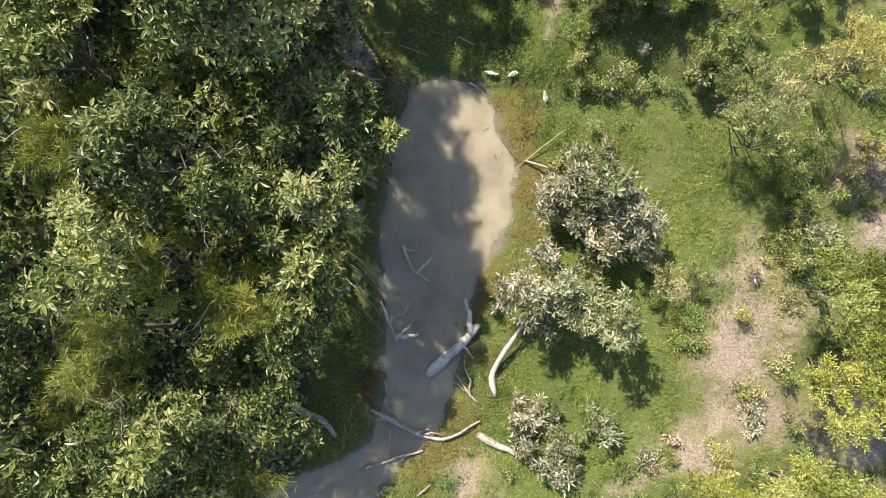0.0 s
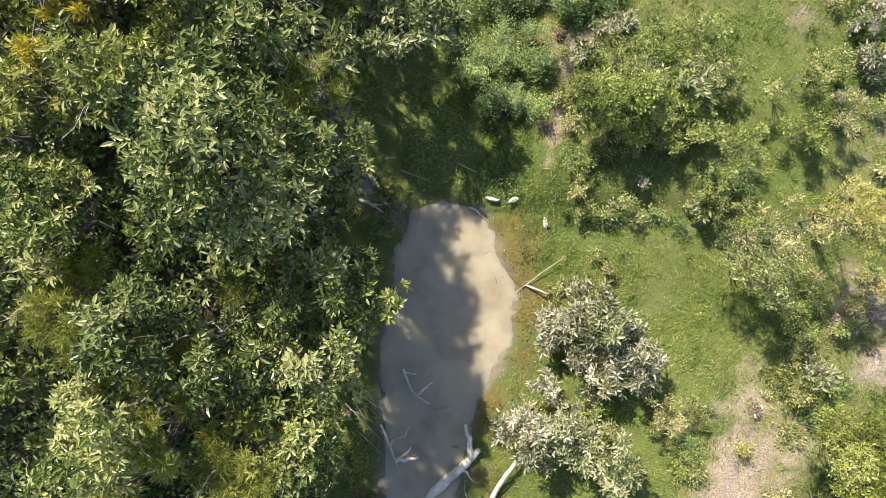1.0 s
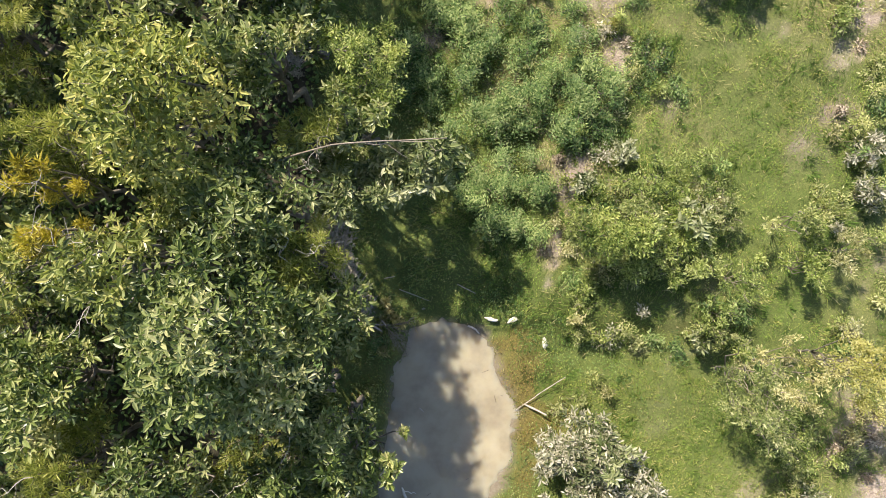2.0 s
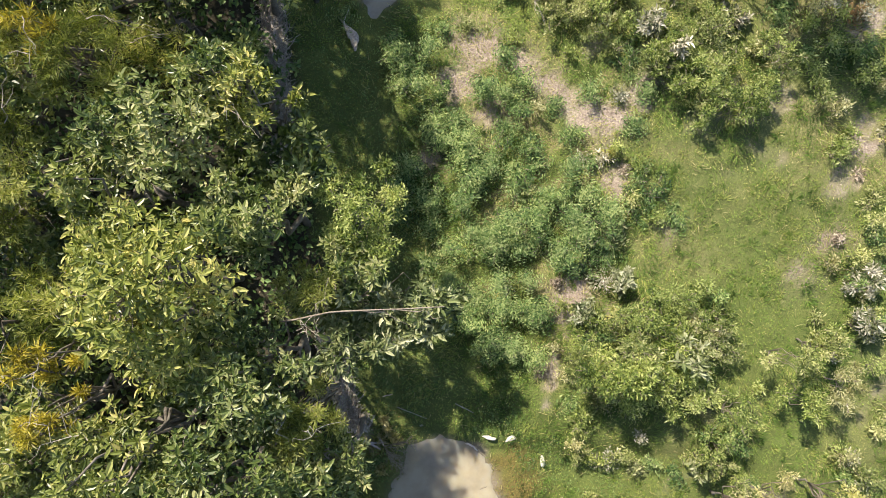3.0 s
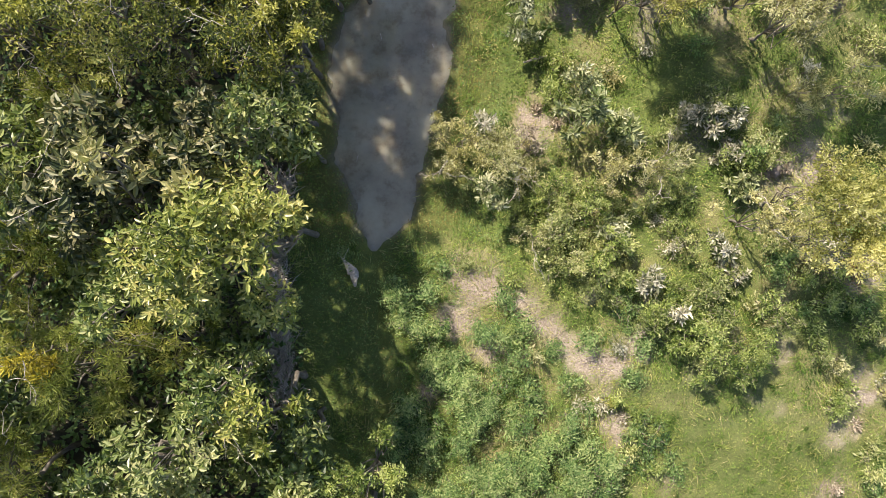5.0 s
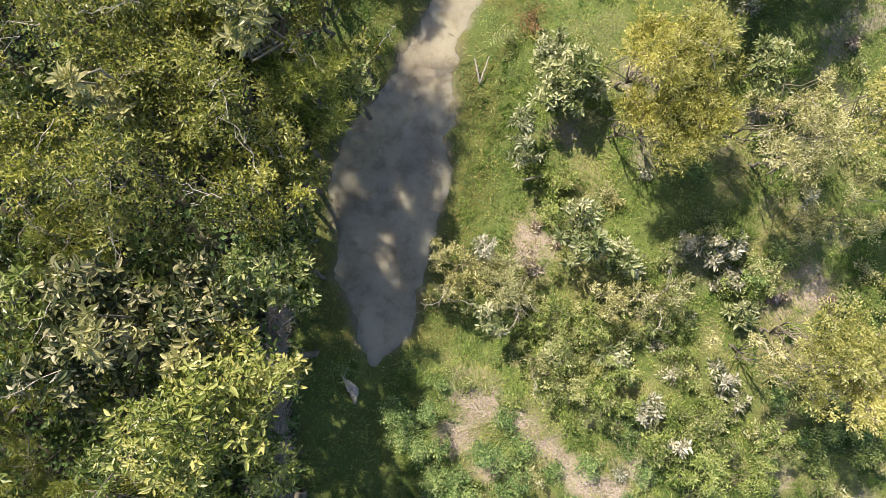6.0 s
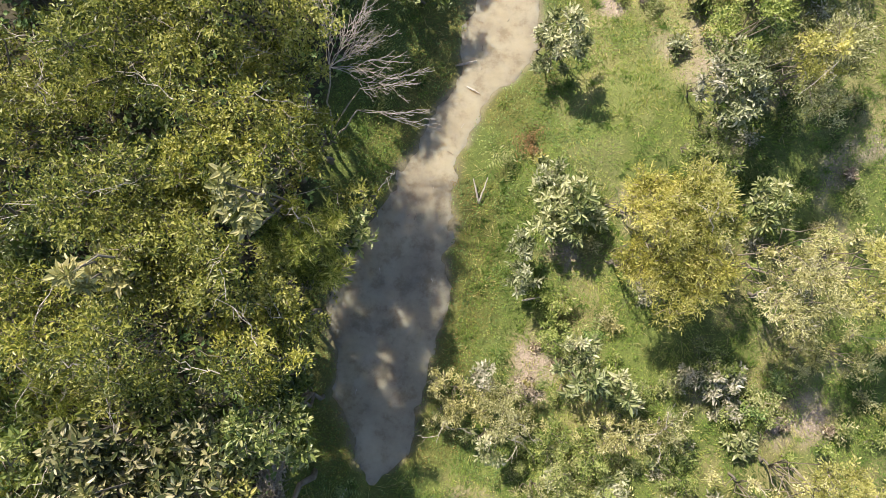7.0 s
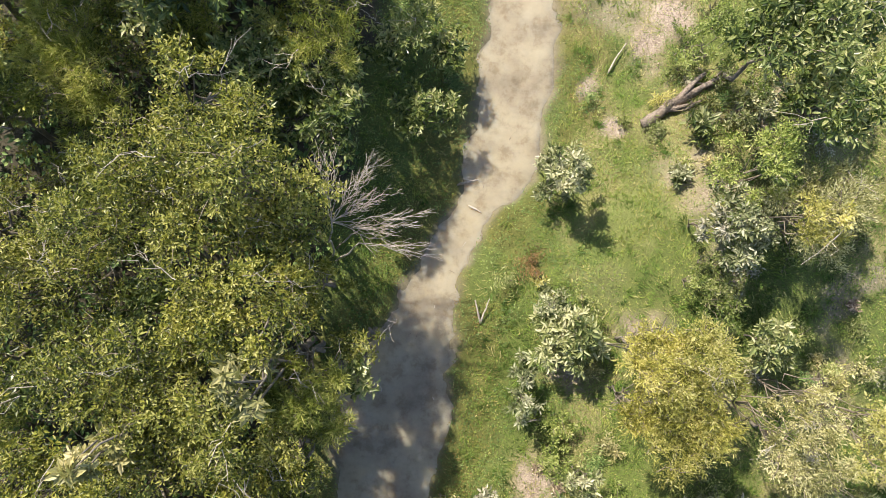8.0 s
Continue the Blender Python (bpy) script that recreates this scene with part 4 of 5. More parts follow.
def shade_lift(x, y):
    """1 on the damp, shaded sward of the gully and the far bank, coloured lighter in place of skylight."""
    gully = smooth((np.interp(y, [3.5, 5, 8, 12, 14], [-1.6, 1.3, 1.5, -0.6, -1.3]) - x) / 0.9)
    far_bank = smooth((np.interp(y, CREEK_Y, CREEK_L) - x + 0.1) / 0.3)
    return np.maximum(gully * (y > 3.4) * (y < 14.5), far_bank)


def green_tone(x, y):
    # Grass in the shaded gully and far bank is toned up for missing ambient light.
    return 0.4 * lawn(x, y) * (x > 2) + 0.22 * shade_lift(x, y) + 0.02 + 0.95 * fbm(x, y, 2.4, 71) + 0.75 * (vnoise(x, y, 0.7, 75) - 0.5) + 0.85 * (vnoise(x, y, 0.2, 77) - 0.5) + 0.2 * soil(x, y) + 0.14 * dry(x, y) + 0.01 * smooth((y - 7) / 6) - 0.09 * smooth((y - 16.5) / 4)


turf("grass", 320000, (-4.2, 11.6, -8, 31), open_ground, 0.1, 0.0135, green_tone, "lodged bright green grass on the open bank", seed=1)
turf("dry_grass", 90000, (-2, 11.6, -8, 31), lambda x, y: (shore(x, y) < -0.1) * np.clip(soil(x, y) * 0.5 + 0.5 * dry(x, y) + 0.12 + 0.25 * smooth((fbm(x, y, 0.6, 119) - 0.55) / 0.12), 0, 1) * (1 - forest(x, y)) * (1 - 0.55 * lawn(x, y)), 0.16, 0.011,
     lambda x, y: 0.93 + 0 * x, "straw-coloured dry grass stalks on bare earth", seed=2, cap=1.0)


def tussocks(count, seed):
    """Tufts of longer grass that stand above the sward."""
    rng = np.random.default_rng(700 + seed)
    cx, cy = scatter(rng, count, -2.4, 11.4, -7.5, 30, lambda x, y: open_ground(x, y) * smooth((fbm(x, y, 2.0, 111) - 0.32) / 0.2) * (shore(x, y) < -0.3))
    per = 34
    n = len(cx) * per
    big = np.repeat(rng.uniform(0.6, 1.35, len(cx)), per)
    out = np.repeat(vnoise(cx, cy, 1.3, 51) * 7, per) + rng.normal(0, 0.9, n)
    x = np.repeat(cx, per) + np.cos(out) * rng.random(n) * 0.09 * big
    y = np.repeat(cy, per) + np.sin(out) * rng.random(n) * 0.09 * big
    tilt = rng.uniform(0.25, 1.15, n)
    way = np.stack([np.cos(out) * np.sin(tilt), np.sin(out) * np.sin(tilt), np.cos(tilt)], -1)
    t = np.clip(np.repeat(np.clip(rng.normal(0.42, 0.2, len(cx)), 0.1, 0.85), per) + rng.normal(0, 0.1, n), 0, 1)
    up = np.tile([0, 0, 1.0], (n, 1)) + rng.normal(0, 0.3, (n, 3))
    v, f, t = blades(np.stack([x, y, gz(x, y) - 0.02], -1), way, up, 0.19 * big * rng.uniform(0.6, 1.2, n), np.full(n, 0.014), 0.3, 0.4, t, False)
    me = quads("tussock_grass", v, f, t)
    me.materials.append(GRASS)
    return tagged(new("tussock_grass", me), "tufts of taller grass standing above the sward", "grass", kind="stuff")


tussocks(1400, 1)


def herbs(name, count, area, keep, size, label, mat, seed, relief=0.22, shift=0.0):
    """A mat of small round-leaved creeping plants."""
    rng = np.random.default_rng(500 + seed)
    x, y = scatter(rng, count, *area, keep)
    n = len(x)
    ang, tilt = rng.random(n) * 6.3, rng.uniform(1.0, 1.5, n)
    way = np.stack([np.cos(ang) * np.sin(tilt), np.sin(ang) * np.sin(tilt), np.cos(tilt)], -1)
    z = gz(x, y) + rng.uniform(0.02, 0.10, n) + relief * rng.uniform(0.3, 1, n) * smooth((fbm(x, y, 0.6, 85) - 0.48) / 0.16)
    z = np.where(relief > 0, z, gz(x, y) + rng.uniform(0.004, 0.02, n))
    s = size * rng.uniform(0.6, 1.4, n)
    t = np.clip(shift + (0.15 if relief > 0 else 0.35) + 0.6 * fbm(x, y, 1.5, 80 + seed) + 0.4 * (vnoise(x, y, 0.25, 83) - 0.5) + rng.normal(0, 0.15, n), 0, 1)
    up = np.tile([0, 0, 1.0], (n, 1)) + rng.normal(0, 0.2, (n, 3))
    v, f, t = blades(np.stack([x, y, z], -1), way, up, s, s * 0.6, 0.1, 0.1, t, False)
    me = quads(name, v, f, t)
    me.materials.append(mat)
    return tagged(new(name, me), label, "plants", kind="stuff")


herbs("creeping_herbs", 120000, (-4.2, 6, -8, 31), lambda x, y: (shore(x, y) < -0.03) * (shore(x, y) > -3.2) * (1 - soil(x, y)) * (1 - 0.8 * forest(x, y))
      * smooth((fbm(x, y, 1.1, 90) - 0.35) / 0.2), 0.036, "mat of small creeping herbs along the water", WEED, 1)
herbs("sward_herbs", 210000, (-3.6, 11.4, -7.5, 30.5), lambda x, y: open_ground(x, y) * smooth((fbm(x, y, 0.8, 92) - 0.38) / 0.2) * 0.75, 0.036,
      "small-leaved herbs woven through the short sward", GRASS, 6, 0.1, 0.12)
herbs("marsh_herbs", 150000, (-4.2, 6, -8, 31), lambda x, y: (shore(x, y) < -0.02) * (0.1 + 0.9 * marshy(x, y)) * smooth((shore(x, y) + 1.6) / 0.9) * (1 - 0.9 * forest(x, y))
      * smooth((fbm(x, y, 0.9, 95) - 0.3) / 0.25), 0.038, "olive and rust-coloured marsh herbs at the water's edge", MARSH, 3, 0.12, 0.2)
herbs("undergrowth", 38000, (-12, -2, -7, 30), lambda x, y: forest(x, y) * (shore(x, y) < -0.3) * 0.75, 0.15, "dim green undergrowth on the floor of the wood", WEED, 4, 0.9)
herbs("leaf_litter", 75000, (-9, 11.6, -8, 31), lambda x, y: (shore(x, y) < -0.05) * np.clip(soil(x, y) + 0.2 * forest(x, y), 0, 1) * 0.8, 0.042,
      "dry fallen leaves scattered over bare earth", LITTER, 2, 0.0)


def brushwood(count, seed):
    """A low tangle of bleached dead twigs along the eroded edge of the wood."""
    rng = np.random.default_rng(900 + seed)
    y = np.where(rng.random(count) < 0.68, rng.uniform(10.2, 16.2, count), rng.uniform(4.2, 6.6, count))
    mid = np.interp(y, [4.2, 4.7, 5.9, 6.6, 10.2, 12.5, 14.5, 16.2], [-2.0, -2.33, -2.55, -2.8, -3.75, -3.93, -4.1, -3.9])
    x = mid + rng.normal(0, 0.13, count)
    pieces = []
    for k in range(count):
        a = rng.normal(1.57, 0.75)
        size = rng.uniform(0.12, 0.5)
        p = np.array([x[k], y[k], float(gz(x[k], y[k])) + rng.uniform(0.02, 0.3)])
        q = p + np.array([math.cos(a) * size, math.sin(a) * size, rng.normal(0, 0.06)])
        w = rng.uniform(0.006, 0.016)
        pieces.append(wire(bend(p, q, 4, 0.2, rng), [w, w * 0.9, w * 0.7, w * 0.4]))
    me = quads("brushwood", *merge(pieces))
    me.materials.append(BRUSH)
    return tagged(new("brushwood", me), "grey tangle of dead twigs at the wood's edge", "twigs", kind="stuff")


brushwood(1500, 1)


def wood_edge(x, y):
    """1 on the strip of dead leaves along the eroded edge of the wood."""
    mid = np.interp(y, [4.2, 4.7, 5.9, 6.6, 10.2, 12.5, 14.5, 16.2], [-2.0, -2.33, -2.55, -2.8, -3.75, -3.93, -4.1, -3.9])
    return smooth((0.34 - np.abs(x - mid)) / 0.2) * ((y > 10.0) & (y < 16.2) | (y > 4.2) & (y < 6.6))


herbs("edge_litter", 110000, (-4.8, -1.6, 4, 16.4), wood_edge, 0.065, "pale grey-beige dead leaves along the wood's edge", EDGE_LEAF, 7, 0.06, 0.2)
WEED_SP = dict(per=17, shoot=0.56, open=62, long=0.078, wide=0.024, broad=False, frond=True, vary=0.24)


SPRIG_SP = dict(per=9, shoot=0.24, open=56, long=0.072, wide=0.028, broad=False, vary=0.22)


def weed(x, y, radius, height, mat=WEED, label="low arching weed with rows of small green leaves", sp=WEED_SP, name="weed"):
    """A low plant of arching leafy stems that spring from one root."""
    global plants
    plants += 1
    rng = np.random.default_rng(1000 + plants)
    z0 = float(gz(x, y))
    root = thing(name, x, y, z0 - 0.02, label, "weed" if name == "weed" else "herb", "weeds on the bank")
    n = int(16 + 34 * radius)
    ang = rng.random(n) * 6.3
    far = radius * np.sqrt(rng.random(n))
    tips = np.stack([np.cos(ang) * far, np.sin(ang) * far, height * (1 - 0.5 * (far / radius) ** 2) * rng.uniform(0.7, 1.15, n)], -1)
    tips[:, 2] += gz(x + tips[:, 0], y + tips[:, 1]) - z0
    axes = np.stack([np.cos(ang), np.sin(ang), rng.uniform(-0.1, 0.7, n)], -1)
    v, f = merge([wire([(0, 0, 0), tips[i] * [0.45, 0.45, 0.8], tips[i]], [0.008, 0.006, 0.003]) for i in range(0, n, 5)])
    part("stalk", quads("stalk", v, f), TWIG, root)["kind"] = "stuff"
    # Tone rises with a shoot's height, so the low ones are darker.
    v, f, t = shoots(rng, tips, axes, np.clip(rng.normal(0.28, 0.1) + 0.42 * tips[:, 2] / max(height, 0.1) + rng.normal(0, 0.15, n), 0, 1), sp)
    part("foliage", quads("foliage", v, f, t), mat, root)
    return root


def clear(x, y):
    """True away from the pale stones and the forked stick."""
    return all(math.hypot(x - a, y - b) > 0.7 for a, b in ((0.9, 21.7), (2.52, 3.47), (1.72, 4.03), (1.16, 4.0), (4.2, 27.9), (4.4, 28.5)))


THICKET = [(1.2, 10.2, 1.3), (2.2, 8.6, 1.3), (0.6, 8.0, 1.2), (0.0, 10.5, 0.9), (-0.7, 9.9, 0.8), (1.4, 11.7, 0.9), (-0.7, 13.1, 0.7), (0.9, 13.0, 0.6), (2.0, 6.6, 0.8), (1.0, 6.8, 0.8),
           (2.6, 9.8, 0.9), (0.2, 11.9, 0.7), (3.4, 9.0, 0.8)]
for cx, cy, cr in THICKET:
    for k in range(int(7 * cr * cr) + 3):
        a, d = spot.random() * 6.3, cr * math.sqrt(spot.random())
        if soil(cx + d * math.cos(a), cy + d * math.sin(a)) > 0.25:
            continue
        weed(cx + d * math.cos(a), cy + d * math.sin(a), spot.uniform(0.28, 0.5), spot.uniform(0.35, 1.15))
for wx, wy in ((3.4, 12.35), (4.35, 11.6), (2.65, 12.1), (1.95, 12.65), (4.6, 12.3), (3.0, 11.4), (1.5, 13.3)):
    weed(wx, wy, spot.uniform(0.28, 0.42), spot.uniform(0.3, 0.6))
for cx, cy, cr in THICKET:
    for k in range(2):
        a, d = spot.random() * 6.3, cr * math.sqrt(spot.random())
        bx, by = cx + d * math.cos(a), cy + d * math.sin(a)
        if soil(bx, by) < 0.25:
            plant("green", bx, by, float(gz(bx, by)) + spot.uniform(0.6, 1.1), spot.uniform(0.3, 0.5), 0.8)
for k in range(110):
    wx, wy = spot.uniform(-2.5, 11), spot.uniform(-7, 30)
    if clear(wx, wy) and shore(wx, wy) < -0.4 and forest(wx, wy) < 0.2 and spot.random() < 0.8 and soil(wx, wy) < 0.6 and lawn(wx, wy) < 0.3:
        weed(wx, wy, spot.uniform(0.18, 0.36), spot.uniform(0.2, 0.45), SAGE if spot.random() < 0.4 else WEED)


SPRIGS = ((SILVER, "low grey herb with dry silvery leaves"), (SAGE, "low scrubby herb with dull grey-green leaves"), (PALE, "half-withered herb with beige-green leaves"),
          (GOLDEN, "low herb with small yellow-green leaves"), (SAGE, "low scrubby herb with dull grey-green leaves"))
for k in range(380):
    wx, wy = spot.uniform(1.4, 10.8), spot.uniform(-6.8, 29.5)
    if shore(wx, wy) < -0.8 and clear(wx, wy) and lawn(wx, wy) < 0.3 and spot.random() < 0.25 + 0.6 * float(soil(wx, wy)) + 0.5 * float(dry(wx, wy)):
        mat, words = SPRIGS[int(spot.integers(5))]
        weed(wx, wy, spot.uniform(0.16, 0.42), spot.uniform(0.2, 0.6), mat, words, SPRIG_SP, "dry_herb")


for k in range(260):
    wx, wy = spot.uniform(1.6, 10.4), spot.uniform(-6.8, 29.5)
    if clear(wx, wy) and shore(wx, wy) < -0.8 and soil(wx, wy) > 0.35:
        weed(wx, wy, spot.uniform(0.12, 0.3), spot.uniform(0.12, 0.35), LITTER, "withered pinkish-beige herb on bare earth", SPRIG_SP, "withered_herb")
SCRUB = ((SAGE, "low scrubby herb with dull grey-green leaves"), (SPRING, "low leafy herb with yellow-green leaves"), (WEED, "low leafy weed with fresh green leaves"),
         (WHEAT, "low dry herb with narrow beige-green leaves"), (SPRING, "low leafy herb with yellow-green leaves"))
for k in range(800):
    wx, wy = spot.uniform(1.6, 10.0), spot.uniform(-6.5, 29.5)
    if clear(wx, wy) and shore(wx, wy) < -0.9 and lawn(wx, wy) < 0.15 and soil(wx, wy) < 0.3 and fbm(wx, wy, 1.6, 66) > (0.44 if wy < 17.5 else 0.56):
        mat, words = SCRUB[int(spot.integers(5))]
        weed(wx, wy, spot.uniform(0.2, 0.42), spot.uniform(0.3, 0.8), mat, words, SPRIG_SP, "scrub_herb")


for wx, wy, wr in ((2.12, 22.95, 0.12), (2.2, 22.65, 0.11), (-1.95, -3.9, 0.22), (-1.85, -3.5, 0.18), (9.35, 14.1, 0.25)):
    weed(wx, wy, wr, 0.35, RUST, "withered weed with rusty brown leaves")


plant("broad", -2.85, 3.7, 5.0, 0.95, 1.6)
plant("broad", -2.6, 2.75, 4.6, 0.7, 1.5)


# ---- dead wood, sticks and stones ----
def on_ground(x, y, lift=0.0):
    return np.array([x, y, max(float(gz(x, y)), float(level(y)) + 0.01) + lift])


def dead_branch(name, line, thick, label, forks=(), mat=None, sides=8, category="branch", rough=0.25, sag=0.14):
    """A dead limb along a crooked line of (x, y, lift), with forks (start share, x, y, lift, thickness)."""
    global plants
    plants += 1
    rng = np.random.default_rng(1000 + plants)
    pts = np.array([on_ground(x, y, h) for x, y, h in line])
    root = thing(name, *pts[0], label, category)
    k = np.linspace(0, len(pts) - 1, len(pts) * 3)
    curve = np.stack([np.interp(k, np.arange(len(pts)), pts[:, i]) for i in range(3)], -1)
    curve[1:-1] = (curve[:-2] + 2 * curve[1:-1] + curve[2:]) / 4
    curve[1:-1] += rng.normal(0, min(thick, 0.04) * 0.16, curve[1:-1].shape)
    rad = np.linspace(thick, thick * 0.45, len(curve)) * (1 + rng.normal(0, 0.03, len(curve)))
    rad[0] *= 0.5
    rad[1] *= 0.88
    v, f = tube(curve - pts[0], rad, sides, rough, rng)
    part("stem", quads("stem", v, f, flat=False), mat or DEADWOOD, root)
    for share, x, y, h, t in forks:
        a = curve[int(share * (len(curve) - 1))]
        b = on_ground(x, y, h)
        v, f = tube(bend(a, b, 6, sag, rng) - pts[0], np.linspace(t * 1.35, t * 0.5, 6), 6, rough, rng)
        part("fork", quads("fork", v, f, flat=False), mat or DEADWOOD, root)
    return root


dead_branch("fallen_log", [(-0.4, -3.44, 0.05), (0.02, -3.05, 0.08), (0.46, -2.65, 0.1), (0.68, -2.42, 0.16), (0.88, -2.15, 0.24)], 0.15,
            "thick bleached log lying from bank into water", [(0.85, 0.55, -1.5, 0.4, 0.075), (0.55, 0.75, -3.0, 0.1, 0.03)], mat=BLEACHED, sides=12, category="log", rough=0.15)
dead_branch("bent_log", [(1.3, -3.95, 0.06), (1.18, -3.4, 0.12), (1.46, -2.87, 0.25), (1.8, -2.3, 0.5), (2.0, -1.85, 0.7)], 0.085, "curved pale dead limb on the grass beside water", mat=BLEACHED, category="log", rough=0.15)
dead_branch("fallen_branch", [(-2.1, -5.88, 0.03), (-1.36, -5.6, 0.05), (-0.5, -5.33, 0.08)], 0.05, "grey dead branch lying in the creek", [(0.75, -1.22, -5.77, 0.02, 0.025)])
dead_branch("fallen_branch", [(-1.8, -4.31, 0.08), (-0.96, -4.74, 0.08), (-0.58, -4.96, 0.08), (0.08, -5.07, 0.1), (0.92, -4.56, 0.1)], 0.065,
            "long crooked grey branch across the creek", [(0.45, -0.35, -4.8, 0.1, 0.035), (0.5, -0.1, -4.85, 0.25, 0.025), (0.2, -1.7, -4.55, 0.1, 0.02)])
dead_branch("fallen_branch", [(0.88, -4.12, 0.06), (0.64, -3.87, 0.08), (0.28, -3.35, 0.1)], 0.035, "thin forked dead branch on the bank", [(0.4, 0.53, -3.02, 0.2, 0.022), (0.6, 0.25, -3.6, 0.1, 0.015)])
dead_branch("fallen_log", [(0.85, -4.9, 0.06), (1.35, -5.15, 0.08), (1.85, -5.35, 0.1)], 0.12, "pale pinkish weathered log half sunk in grass", category="log")
dead_branch("fallen_branch", [(-0.65, -6.45, 0.06), (-0.3, -6.15, 0.1)], 0.04, "short pale stick lying on grass")
dead_branch("fallen_log", [(-3.8, -4.0, 0.25), (-3.3, -4.35, 0.2), (-2.95, -4.5, 0.14), (-2.68, -4.95, 0.06)], 0.12, "grey weathered log under the trees", category="log")
dead_branch("sunken_branch", [(-1.01, -0.18, 0.1), (-0.9, -0.5, 0.05), (-0.76, -0.82, 0.04), (-0.34, -1.08, 0.04)], 0.038, "forked dead branch standing out of murky water", [(0.8, -0.27, -0.5, 0.14, 0.033), (0.12, -0.66, -0.33, 0.1, 0.014)], mat=BLEACHED)
dead_branch("sunken_branch", [(-1.55, -1.57, 0.15), (-1.34, -2.14, 0.08), (-1.15, -2.63, 0.04)], 0.042, "tangle of thin dead twigs in shallow water",
            [(0.6, -1.24, -1.95, 0.15, 0.03), (0.5, -0.86, -1.65, 0.08, 0.016), (0.95, -0.81, -2.14, 0.15, 0.03), (0.98, -0.62, -2.4, 0.08, 0.055)], mat=BLEACHED)
dead_branch("sunken_branch", [(-0.17, -1.24, 0.0), (0.18, -1.16, 0.01)], 0.024, "short grey stub floating in the pool")
dead_branch("sunken_branch", [(-1.46, -3.54, 0.08), (-1.42, -3.85, 0.02), (-1.25, -4.05, 0.0)], 0.024, "thin dead twig in shallow water", sides=6)
dead_branch("sunken_branch", [(-1.49, -4.03, 0.05), (-1.38, -4.3, 0.03), (-1.18, -4.45, 0.0)], 0.024, "thin dead twig in shallow water", sides=6)
dead_branch("sunken_branch", [(-1.14, -3.9, 0.02), (-0.78, -4.02, 0.02)], 0.024, "thin dead twig in shallow water", [(0.4, -0.95, -4.12, 0.02, 0.01)], sides=6)
dead_branch("sunken_branch", [(-1.14, -4.14, 0.02), (-1.0, -4.38, 0.0)], 0.026, "thin dead twig in shallow water", sides=6)
dead_branch("sunken_branch", [(-1.34, -4.84, 0.0), (-1.33, -5.53, 0.01)], 0.038, "straight pale stick floating in the creek")
dead_branch("grass_stick", [(-2.3, -0.65, 0.1), (-1.5, -1.25, 0.06)], 0.014, "thin dry stick lying on the shaded bank", sides=6)
dead_branch("grass_stick", [(-2.25, -0.9, 0.1), (-1.9, -1.5, 0.08)], 0.013, "thin dry stick lying on the shaded bank", sides=6)
dead_branch("leaning_pole", [(1.8, 1.73, 0.05), (2.4, 2.2, 0.12), (3.0, 2.65, 0.25)], 0.017, "thin straight pale pole leaning over the bank", sides=6)
dead_branch("leaning_pole", [(2.04, 1.92, 0.06), (2.55, 1.72, 0.3)], 0.035, "short pale broken stick by the pool", sides=6)
dead_branch("dead_sapling", [(2.9, 0.6, 0.3), (3.2, 0.1, 0.7), (3.5, -0.4, 1.0)], 0.05, "bleached dead stem among silvery bushes")
dead_branch("grass_stick", [(-1.1, 4.78, 0.12), (-0.35, 4.5, 0.12)], 0.016, "thin dry stick lying on dark grass", sides=6)
dead_branch("grass_stick", [(0.35, 4.92, 0.12), (0.8, 4.7, 0.12)], 0.014, "thin dry stick lying on dark grass", sides=6)
dead_branch("grass_stick", [(1.95, 19.02, 0.1), (2.5, 19.14, 0.12)], 0.035, "short pale stick lying on grass", sides=6)
dead_branch("forked_stick", [(0.89, 21.39, 0.05), (0.82, 21.7, 0.15), (0.75, 21.97, 0.25)], 0.03, "upright forked pale stick on the grassy bank", [(0.06, 1.1, 22.0, 0.25, 0.02)], sides=6, sag=0.02)
dead_branch("grass_stick", [(-1.05, 12.5, 0.08), (-0.75, 12.75, 0.1)], 0.04, "short pale stick lying on grass", sides=6)
dead_branch("floating_stick", [(0.58, 24.3, 0.03), (0.9, 24.12, 0.03)], 0.035, "grey stick floating in narrow creek", sides=6)
dead_branch("floating_stick", [(0.3, 24.8, 0.04), (0.82, 24.93, 0.04)], 0.04, "grey stick floating in narrow creek", sides=6)
dead_branch("bleached_branch", [(3.98, 27.55, 0.08), (4.15, 27.9, 0.12), (4.36, 28.22, 0.12)], 0.028, "bleached white dead branch on dry grass")
dead_branch("rotten_log", [(4.7, 26.2, 0.12), (5.4, 26.7, 0.14), (6.5, 27.25, 0.12)], 0.135, "rotten log with rough dark brown bark", [(0.05, 6.0, 27.3, 0.12, 0.085), (0.1, 5.95, 26.68, 0.06, 0.075), (0.3, 6.3, 27.3, 0.16, 0.05)], mat=DARKBARK, sides=12, category="log", rough=0.8)
